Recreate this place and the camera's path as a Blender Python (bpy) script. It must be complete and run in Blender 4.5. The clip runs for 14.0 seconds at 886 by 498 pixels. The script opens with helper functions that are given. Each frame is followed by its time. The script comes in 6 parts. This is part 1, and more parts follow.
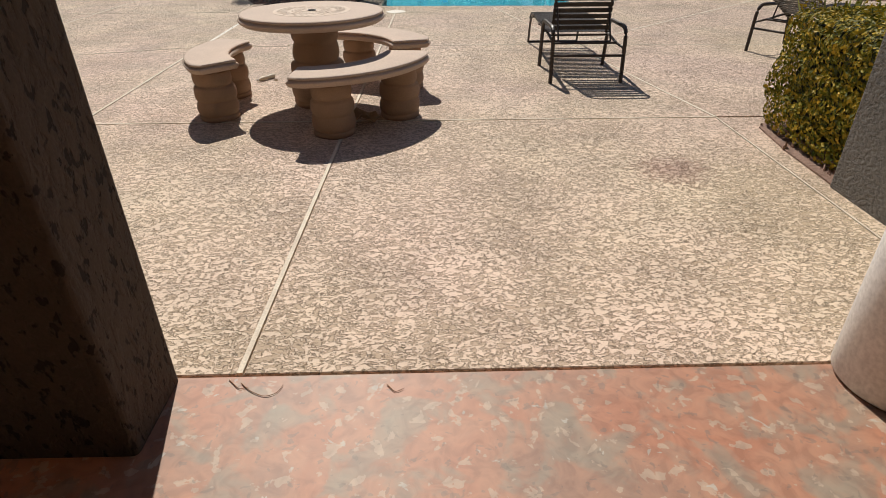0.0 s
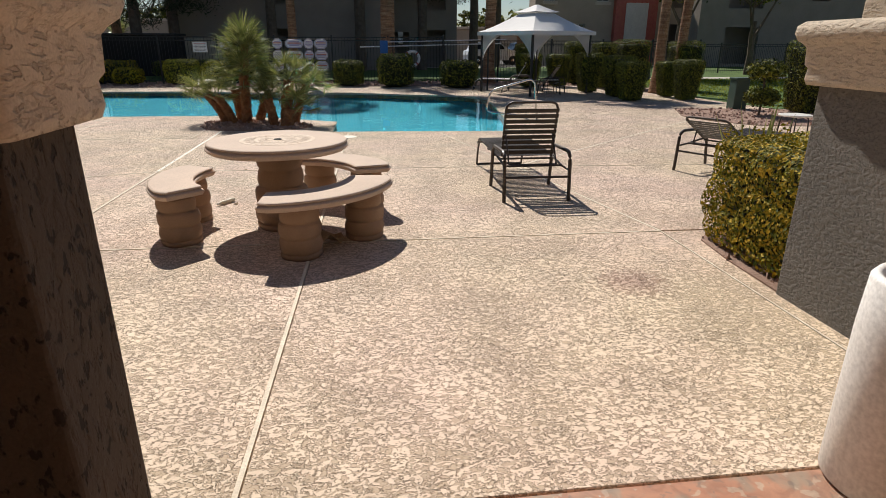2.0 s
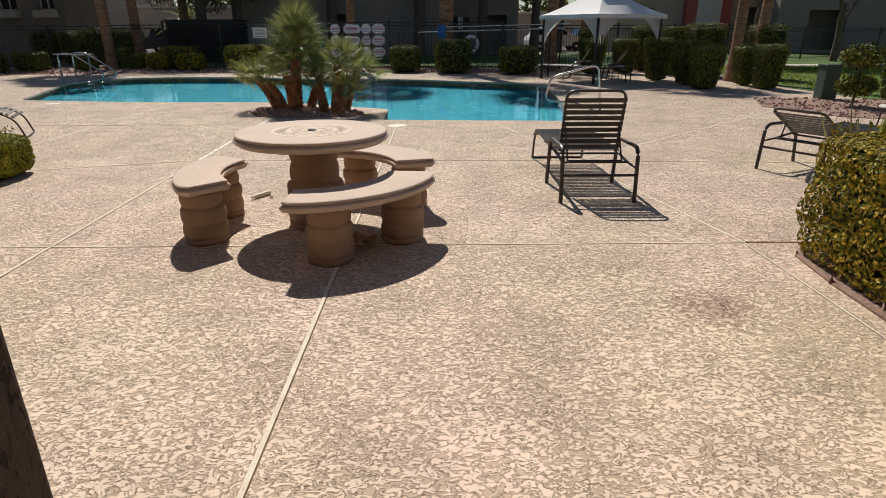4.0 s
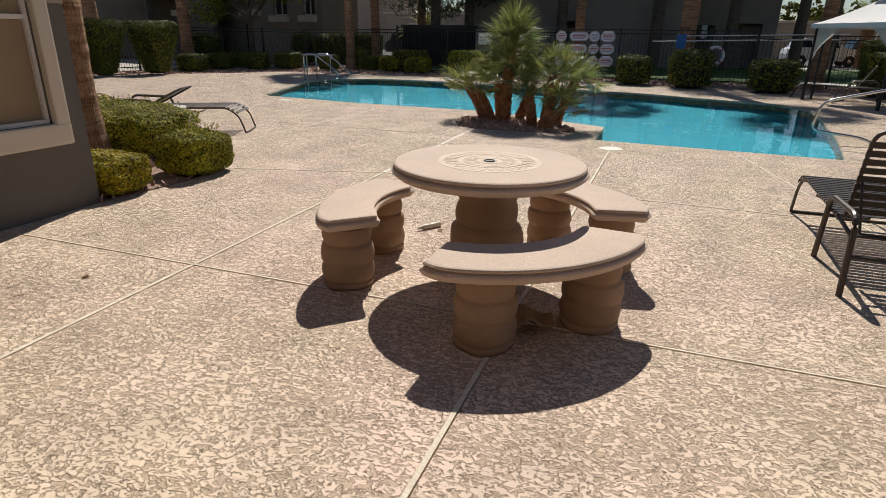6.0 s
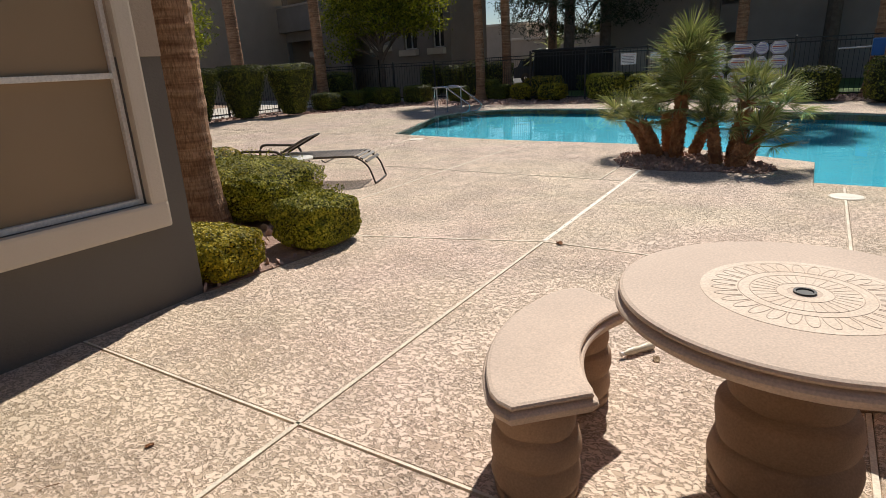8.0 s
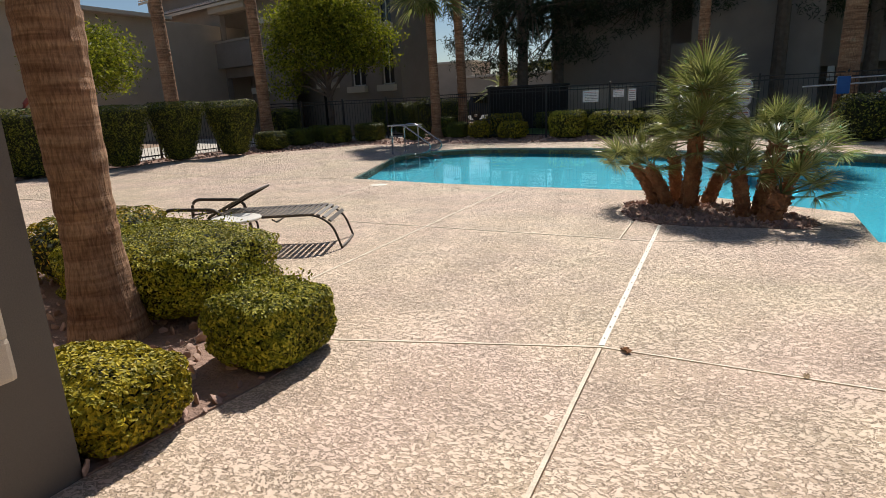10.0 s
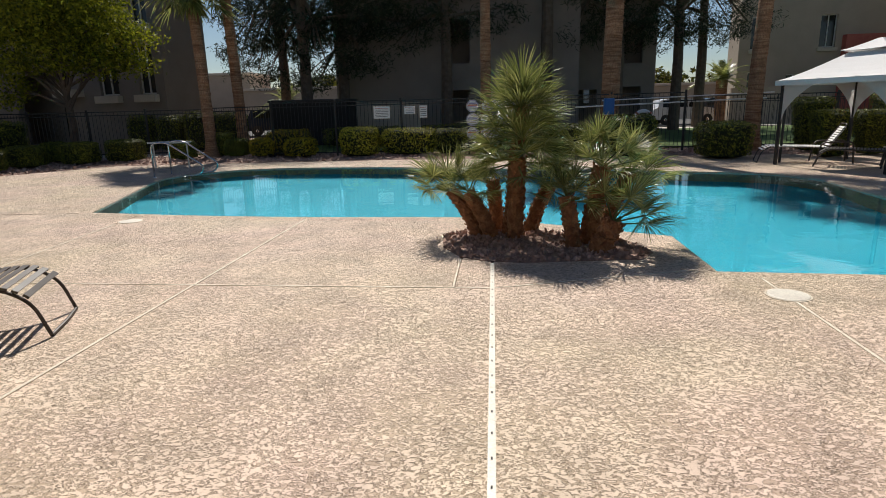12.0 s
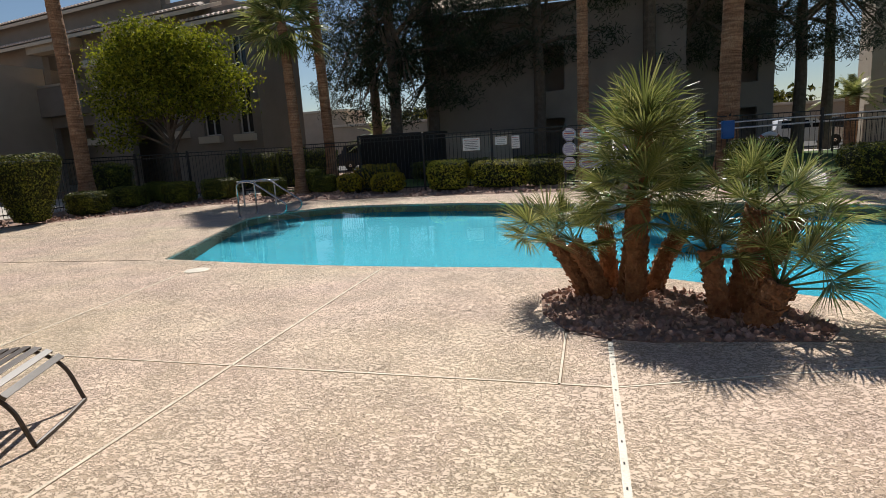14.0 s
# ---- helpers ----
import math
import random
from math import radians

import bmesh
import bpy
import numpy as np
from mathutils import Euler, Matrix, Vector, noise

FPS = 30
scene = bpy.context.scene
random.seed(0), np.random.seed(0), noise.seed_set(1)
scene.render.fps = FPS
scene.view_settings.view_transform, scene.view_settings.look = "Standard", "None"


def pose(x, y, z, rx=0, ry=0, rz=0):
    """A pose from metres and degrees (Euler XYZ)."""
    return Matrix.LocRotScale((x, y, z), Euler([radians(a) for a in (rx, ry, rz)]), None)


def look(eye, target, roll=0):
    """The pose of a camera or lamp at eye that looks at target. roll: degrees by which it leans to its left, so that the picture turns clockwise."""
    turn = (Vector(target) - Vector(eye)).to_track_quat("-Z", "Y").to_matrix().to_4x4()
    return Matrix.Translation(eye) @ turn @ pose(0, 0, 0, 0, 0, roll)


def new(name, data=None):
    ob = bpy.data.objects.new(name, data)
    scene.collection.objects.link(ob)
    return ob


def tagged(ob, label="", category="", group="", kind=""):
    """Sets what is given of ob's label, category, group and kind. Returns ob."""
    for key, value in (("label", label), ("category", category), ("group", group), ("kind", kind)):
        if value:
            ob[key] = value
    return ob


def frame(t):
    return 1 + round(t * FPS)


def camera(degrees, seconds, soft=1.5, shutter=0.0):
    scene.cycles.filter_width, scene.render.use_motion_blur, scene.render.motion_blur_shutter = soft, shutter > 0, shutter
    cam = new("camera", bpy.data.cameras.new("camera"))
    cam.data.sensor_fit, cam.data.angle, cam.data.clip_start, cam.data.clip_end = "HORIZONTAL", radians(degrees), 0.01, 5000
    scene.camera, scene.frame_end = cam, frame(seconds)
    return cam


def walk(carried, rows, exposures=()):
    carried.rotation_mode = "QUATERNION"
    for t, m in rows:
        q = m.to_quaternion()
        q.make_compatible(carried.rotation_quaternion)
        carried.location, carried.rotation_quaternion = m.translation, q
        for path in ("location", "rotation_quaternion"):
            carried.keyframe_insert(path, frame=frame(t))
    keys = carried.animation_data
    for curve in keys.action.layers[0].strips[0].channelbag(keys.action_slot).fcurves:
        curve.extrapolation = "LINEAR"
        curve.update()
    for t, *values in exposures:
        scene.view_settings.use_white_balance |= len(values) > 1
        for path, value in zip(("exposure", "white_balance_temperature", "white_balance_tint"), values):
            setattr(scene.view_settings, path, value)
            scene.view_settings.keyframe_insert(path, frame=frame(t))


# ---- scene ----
cam = camera(74.8, 14.0, soft=0.62)
PATH = [
    (0, (0.204, 0.192, 1.461), (0.225, 1.915, 0.446), -0.6),
    (0.5, (0.173, 0.288, 1.468), (0.241, 2.055, 0.534), -0.7),
    (1, (0.086, 0.232, 1.51), (0.218, 2.05, 0.685), -1.0),
    (1.5, (0.025, 0.194, 1.522), (0.212, 2.046, 0.79), -0.5),
    (2, (0.008, 0.184, 1.521), (0.238, 2.055, 0.852), 0.1),
    (4.5, (0.171, 0.979, 1.457), (0.032, 2.843, 0.744), -0.4),
    (5, (0.2, 1.289, 1.44), (-0.224, 3.129, 0.782), -1.2),
    (5.5, (0.228, 1.601, 1.441), (-0.403, 3.352, 0.711), -0.9),
    (6, (0.12, 1.91, 1.455), (-0.508, 3.678, 0.764), 0.9),
    (6.5, (-0.044, 2.248, 1.444), (-0.899, 3.912, 0.737), -1.9),
    (7, (-0.233, 2.622, 1.479), (-1.291, 4.185, 0.818), -1.3),
    (7.5, (-0.545, 2.904, 1.49), (-1.594, 4.48, 0.844), -1.6),
    (7.7, (-0.662, 3.015, 1.499), (-1.701, 4.604, 0.871), -2.3),
    (9.8, (-1.947, 4.227, 1.539), (-2.857, 5.931, 1.022), -3.1),
    (10, (-2.039, 4.352, 1.524), (-2.906, 6.083, 1.022), -2.7),
    (10.5, (-2.28, 4.686, 1.542), (-2.93, 6.519, 1.076), -2.5),
    (11, (-2.353, 5.053, 1.518), (-2.825, 6.944, 1.068), -1.9),
    (11.5, (-2.468, 5.433, 1.493), (-2.786, 7.351, 1.027), -1.0),
    (12, (-2.639, 5.81, 1.494), (-2.833, 7.743, 1.018), -1.5),
    (12.5, (-2.678, 6.208, 1.475), (-2.921, 8.138, 1.01), -1.6),
    (13, (-2.77, 6.52, 1.496), (-3.188, 8.428, 1.067), -1.8),
    (13.5, (-2.895, 6.801, 1.536), (-3.449, 8.684, 1.151), -2.7),
    (14, (-2.82, 7.092, 1.51), (-3.323, 8.993, 1.145), -3.3),
]
walk(cam, [(t, look(eye, target, roll)) for t, eye, target, roll in PATH],
     exposures=[(0, -0.22), (1, -0.05), (2, 0.02), (4.5, -0.12), (6.5, -0.08), (7.5, 0.02), (10, 0.10), (12, 0.03), (13, 0.0), (14, 0.08)])

# ---- light ----
SUN_AZ, SUN_EL = math.atan2(-0.22, 0.975), radians(47)
to_sun = Vector((math.sin(SUN_AZ) * math.cos(SUN_EL), math.cos(SUN_AZ) * math.cos(SUN_EL), math.sin(SUN_EL)))
world = bpy.data.worlds.new("world")
scene.world = world
world.use_nodes = True
wn = world.node_tree.nodes
sky = wn.new("ShaderNodeTexSky")
sky.sky_type, sky.sun_disc = "NISHITA", False
sky.sun_elevation, sky.sun_rotation = SUN_EL, SUN_AZ
sky.air_density, sky.dust_density, sky.ozone_density = 1.0, 0.2, 3.0
wn["Background"].inputs["Strength"].default_value = 0.060
world.node_tree.links.new(sky.outputs[0], wn["Background"].inputs["Color"])
sun_data = bpy.data.lights.new("sun", "SUN")
sun_data.energy, sun_data.angle, sun_data.color = 5.0, radians(0.55), (1.0, 0.938, 0.85)
sun = new("sun", sun_data)
sun.matrix_world = look((0, 0, 30), Vector((0, 0, 30)) - to_sun)


# ---- materials ----
def nodes_of(name):
    m = bpy.data.materials.new(name)
    m.use_nodes = True
    return m, m.node_tree.nodes, m.node_tree.links, m.node_tree.nodes["Principled BSDF"]


def noise_node(ns, ln, scale, detail=3.0, distort=0.0, coord="Object", stretch=None):
    tc = ns.new("ShaderNodeTexCoord")
    n = ns.new("ShaderNodeTexNoise")
    n.inputs["Scale"].default_value, n.inputs["Detail"].default_value = scale, detail
    n.inputs["Distortion"].default_value = distort
    if stretch:
        mp = ns.new("ShaderNodeMapping")
        mp.inputs["Scale"].default_value = stretch
        ln.new(tc.outputs[coord], mp.inputs[0])
        ln.new(mp.outputs[0], n.inputs["Vector"])
    else:
        ln.new(tc.outputs[coord], n.inputs["Vector"])
    return n


def ramp(ns, ln, src, stops):
    r = ns.new("ShaderNodeValToRGB")
    el = r.color_ramp.elements
    el[0].position, el[1].position = stops[0][0], stops[-1][0]
    el[0].color, el[1].color = (*stops[0][1], 1), (*stops[-1][1], 1)
    for p, c in stops[1:-1]:
        el.new(p).color = (*c, 1)
    ln.new(src, r.inputs[0])
    return r


def mixc(ns, ln, fac, a, b, mode="MIX"):
    x = ns.new("ShaderNodeMix")
    x.data_type, x.blend_type = "RGBA", mode
    for sock, v in ((x.inputs[0], fac), (x.inputs[6], a), (x.inputs[7], b)):
        if isinstance(v, (int, float)):
            sock.default_value = v
        elif isinstance(v, tuple):
            sock.default_value = (*v, 1)
        else:
            ln.new(v, sock)
    return x.outputs[2]


def add_bump(ns, ln, bs, src, strength, dist=0.01):
    b = ns.new("ShaderNodeBump")
    b.inputs["Strength"].default_value, b.inputs["Distance"].default_value = strength, dist
    ln.new(src, b.inputs["Height"])
    ln.new(b.outputs[0], bs.inputs["Normal"])


def surface(name, c1, c2, scale=3.0, fine=60.0, rough=0.8, bump=0.25, metal=0.0, dist=0.004, spread=0.14, rand=0.0, stretch=None):
    """Two-scale mottled surface: patches of c1 and c2, fine grain, fine relief."""
    m, ns, ln, bs = nodes_of(name)
    big = noise_node(ns, ln, scale, 4, 0.3, stretch=stretch)
    small = noise_node(ns, ln, fine, 4)
    col = ramp(ns, ln, big.outputs[0], [(0.34, c1), (0.66, c2)]).outputs[0]
    g = ramp(ns, ln, small.outputs[0], [(0.3, (1 - spread,) * 3), (0.7, (1 + spread,) * 3)]).outputs[0]
    col = mixc(ns, ln, 1.0, col, g, "MULTIPLY")
    if rand:
        oi = ns.new("ShaderNodeObjectInfo")
        rr = ramp(ns, ln, oi.outputs["Random"], [(0.0, (1 - rand,) * 3), (1.0, (1 + rand,) * 3)]).outputs[0]
        col = mixc(ns, ln, 1.0, col, rr, "MULTIPLY")
    ln.new(col, bs.inputs["Base Color"])
    bs.inputs["Roughness"].default_value, bs.inputs["Metallic"].default_value = rough, metal
    if bump:
        add_bump(ns, ln, bs, small.outputs[0], bump, dist)
    return m


def leafy(name, dark, mid, light, rough=0.55, through_leaf=0.25, gloss=0.25):
    """Leaves: each one its own tint."""
    m, ns, ln, bs = nodes_of(name)
    ge = ns.new("ShaderNodeNewGeometry")
    col = ramp(ns, ln, ge.outputs["Random Per Island"], [(0.0, dark), (0.5, mid), (1.0, light)]).outputs[0]
    n = noise_node(ns, ln, 2.2, 3)
    g = ramp(ns, ln, n.outputs[0], [(0.3, (0.7, 0.7, 0.7)), (0.7, (1.25, 1.25, 1.2))]).outputs[0]
    col = mixc(ns, ln, 1.0, col, g, "MULTIPLY")
    ln.new(col, bs.inputs["Base Color"])
    bs.inputs["Roughness"].default_value = rough
    bs.inputs["Specular IOR Level"].default_value = gloss
    tr = ns.new("ShaderNodeBsdfTranslucent")
    ln.new(col, tr.inputs[0])
    mx = ns.new("ShaderNodeMixShader")
    mx.inputs[0].default_value = through_leaf
    ln.new(bs.outputs[0], mx.inputs[1])
    ln.new(tr.outputs[0], mx.inputs[2])
    ln.new(mx.outputs[0], ns["Material Output"].inputs[0])
    return m


def deck_material():
    """Knock-down acrylic deck: troweled light islands on a darker sandy coat."""
    m, ns, ln, bs = nodes_of("knockdown_deck")
    isl = noise_node(ns, ln, 39.0, 4.0, 1.3, stretch=(0.8, 1.1, 1.0))
    isl.inputs["Roughness"].default_value = 0.6
    big = noise_node(ns, ln, 0.5, 4.0, 0.4)
    mid = noise_node(ns, ln, 2.3, 5.0)
    dens = noise_node(ns, ln, 1.1, 3.0)
    grit = noise_node(ns, ln, 260.0, 2.0)
    shift = ns.new("ShaderNodeMath")
    shift.operation = "MULTIPLY_ADD"
    ln.new(dens.outputs[0], shift.inputs[0])
    shift.inputs[1].default_value = 0.16
    ln.new(isl.outputs[0], shift.inputs[2])
    mask = ramp(ns, ln, shift.outputs[0], [(0.548, (0, 0, 0)), (0.585, (1, 1, 1))]).outputs[0]
    # Rim round each island darkened: its relief shading put into the colour.
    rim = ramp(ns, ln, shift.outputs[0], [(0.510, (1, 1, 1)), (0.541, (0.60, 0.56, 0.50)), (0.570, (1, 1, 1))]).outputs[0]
    low = ramp(ns, ln, big.outputs[0], [(0.35, (0.545, 0.42, 0.285)), (0.65, (0.565, 0.41, 0.31))]).outputs[0]
    high = ramp(ns, ln, big.outputs[0], [(0.35, (0.80, 0.645, 0.475)), (0.65, (0.81, 0.615, 0.50))]).outputs[0]
    wear = ramp(ns, ln, mid.outputs[0], [(0.33, (0.84, 0.84, 0.84)), (0.6, (1.04, 1.04, 1.04))]).outputs[0]
    gr = ramp(ns, ln, grit.outputs[0], [(0.3, (0.88, 0.88, 0.88)), (0.7, (1.1, 1.1, 1.1))]).outputs[0]
    col = mixc(ns, ln, mask, low, high)
    tc = ns.new("ShaderNodeTexCoord")
    for (sx, sy), r0, dark in (((1.72, 3.62), 0.30, (0.74, 0.64, 0.66)), ((-3.6, 3.9), 0.9, (0.93, 0.93, 0.92)), ((1.2, 4.3), 0.5, (0.93, 0.92, 0.92))):
        vm = ns.new("ShaderNodeVectorMath")
        vm.operation = "DISTANCE"
        vm.inputs[1].default_value = (sx, sy, 0)
        ln.new(tc.outputs["Object"], vm.inputs[0])
        ad = ns.new("ShaderNodeMath")
        ad.operation = "MULTIPLY_ADD"
        ln.new(isl.outputs[0], ad.inputs[0])
        ad.inputs[1].default_value = 0.5
        ln.new(vm.outputs["Value"], ad.inputs[2])
        st = ramp(ns, ln, ad.outputs[0], [(r0 * 0.6 + 0.15, dark), (r0 + 0.25, (1, 1, 1))]).outputs[0]
        col = mixc(ns, ln, 1.0, col, st, "MULTIPLY")
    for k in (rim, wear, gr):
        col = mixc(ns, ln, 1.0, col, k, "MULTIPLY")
    ln.new(col, bs.inputs["Base Color"])
    bs.inputs["Roughness"].default_value = 0.78
    add_bump(ns, ln, bs, mask, 1.0, 0.020)
    return m


def stained_concrete():
    """Acid-stained red patio with worn grey-green patches and cream chips."""
    m, ns, ln, bs = nodes_of("stained_concrete")
    a = noise_node(ns, ln, 2.4, 5.0, 0.8)
    b = noise_node(ns, ln, 5.2, 6.0, 0.6)
    c = noise_node(ns, ln, 9.0, 7.0, 0.9)
    d = noise_node(ns, ln, 14.0, 8.0, 1.2)
    col = ramp(ns, ln, a.outputs[0], [(0.34, (0.42, 0.19, 0.115)), (0.5, (0.43, 0.225, 0.145)), (0.68, (0.34, 0.20, 0.14))]).outputs[0]
    grey = ramp(ns, ln, b.outputs[0], [(0.50, (0, 0, 0)), (0.57, (0.5, 0.5, 0.5)), (0.7, (0.75, 0.75, 0.75))]).outputs[0]
    chips = ramp(ns, ln, c.outputs[0], [(0.675, (0, 0, 0)), (0.69, (0.8, 0.8, 0.8))]).outputs[0]
    fleck = ramp(ns, ln, d.outputs[0], [(0.36, (0.84, 0.83, 0.83)), (0.5, (1, 1, 1)), (0.66, (1.12, 1.12, 1.1))]).outputs[0]
    col = mixc(ns, ln, grey, col, (0.27, 0.255, 0.20))
    e = noise_node(ns, ln, 17.0, 4.0, 0.3)
    flake = ramp(ns, ln, e.outputs[0], [(0.60, (0, 0, 0)), (0.615, (0.7, 0.7, 0.7))]).outputs[0]
    col = mixc(ns, ln, flake, col, (0.47, 0.36, 0.27))
    f = noise_node(ns, ln, 24.0, 5.0, 0.4)
    scuff = ramp(ns, ln, f.outputs[0], [(0.36, (0.5, 0.5, 0.5)), (0.385, (0, 0, 0))]).outputs[0]
    col = mixc(ns, ln, scuff, col, (0.20, 0.16, 0.13))
    col = mixc(ns, ln, chips, col, (0.46, 0.42, 0.36))
    col = mixc(ns, ln, 1.0, col, fleck, "MULTIPLY")
    ln.new(col, bs.inputs["Base Color"])
    bs.inputs["Roughness"].default_value = 0.55
    add_bump(ns, ln, bs, c.outputs[0], 0.25, 0.004)
    return m


def stucco(name, c1, c2, bump=0.8, scale=22.0, pits=0.0, stretch=(1, 1, 1.5)):
    """Troweled lace stucco: flat raised islands, fine grit and small pits."""
    m, ns, ln, bs = nodes_of(name)
    big = noise_node(ns, ln, 1.3, 4)
    lace = noise_node(ns, ln, scale, 6, 0.35, stretch=stretch)
    grit = noise_node(ns, ln, scale * 5, 3)
    col = ramp(ns, ln, big.outputs[0], [(0.35, c1), (0.65, c2)]).outputs[0]
    g = ramp(ns, ln, grit.outputs[0], [(0.3, (0.88, 0.88, 0.88)), (0.7, (1.1, 1.1, 1.1))]).outputs[0]
    col = mixc(ns, ln, 1.0, col, g, "MULTIPLY")
    h = ramp(ns, ln, lace.outputs[0], [(0.40, (0, 0, 0)), (0.50, (0.8, 0.8, 0.8)), (0.62, (1, 1, 1))]).outputs[0]
    if pits:
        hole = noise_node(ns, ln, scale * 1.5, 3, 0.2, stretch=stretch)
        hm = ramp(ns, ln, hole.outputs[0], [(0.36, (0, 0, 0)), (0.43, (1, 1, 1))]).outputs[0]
        # Pits are darker in colour as well as sunk.
        pit_tone = ramp(ns, ln, hole.outputs[0], [(0.36, (1 - pits,) * 3), (0.42, (1, 1, 1))]).outputs[0]
        col = mixc(ns, ln, 1.0, col, pit_tone, "MULTIPLY")
        h = mixc(ns, ln, 1.0, h, hm, "MULTIPLY")
    ln.new(col, bs.inputs["Base Color"])
    bs.inputs["Roughness"].default_value = 0.9
    add_bump(ns, ln, bs, h, bump, 0.008)
    return m


def water_material():
    m, ns, ln, bs = nodes_of("pool_water")
    bs.inputs["Base Color"].default_value = (0.50, 0.95, 1.0, 1)
    bs.inputs["Roughness"].default_value = 0.0
    bs.inputs["IOR"].default_value = 1.17
    bs.inputs["Transmission Weight"].default_value = 1.0
    bs.inputs["Specular IOR Level"].default_value = 0.28
    n = noise_node(ns, ln, 1.7, 3, 0.6)
    add_bump(ns, ln, bs, n.outputs[0], 0.10, 0.05)
    return m


def palm_bark():
    """Palm trunk: uneven ring scars over hanging fibres."""
    m, ns, ln, bs = nodes_of("palm_bark")
    rings = noise_node(ns, ln, 2.6, 5.0, 0.5, stretch=(0.8, 0.8, 8.0))
    fibre = noise_node(ns, ln, 26.0, 5.0, 0.6, stretch=(2.6, 2.6, 0.5))
    patch = noise_node(ns, ln, 1.6, 3.0)
    col = ramp(ns, ln, rings.outputs[0], [(0.34, (0.21, 0.105, 0.055)), (0.48, (0.32, 0.175, 0.095)), (0.66, (0.43, 0.26, 0.155))]).outputs[0]
    f = ramp(ns, ln, fibre.outputs[0], [(0.34, (0.62, 0.6, 0.58)), (0.52, (1, 1, 1)), (0.68, (1.3, 1.28, 1.25))]).outputs[0]
    w = ramp(ns, ln, patch.outputs[0], [(0.35, (0.8, 0.8, 0.8)), (0.65, (1.12, 1.12, 1.12))]).outputs[0]
    for k in (f, w):
        col = mixc(ns, ln, 1.0, col, k, "MULTIPLY")
    ln.new(col, bs.inputs["Base Color"])
    bs.inputs["Roughness"].default_value = 0.92
    h = mixc(ns, ln, 0.45, rings.outputs[0], fibre.outputs[0])
    add_bump(ns, ln, bs, h, 0.7, 0.03)
    return m


def plain_glass(name, tint=(0.02, 0.02, 0.02), rough=0.06):
    m, ns, ln, bs = nodes_of(name)
    bs.inputs["Base Color"].default_value = (*tint, 1)
    bs.inputs["Roughness"].default_value = rough
    bs.inputs["IOR"].default_value = 1.5
    return m


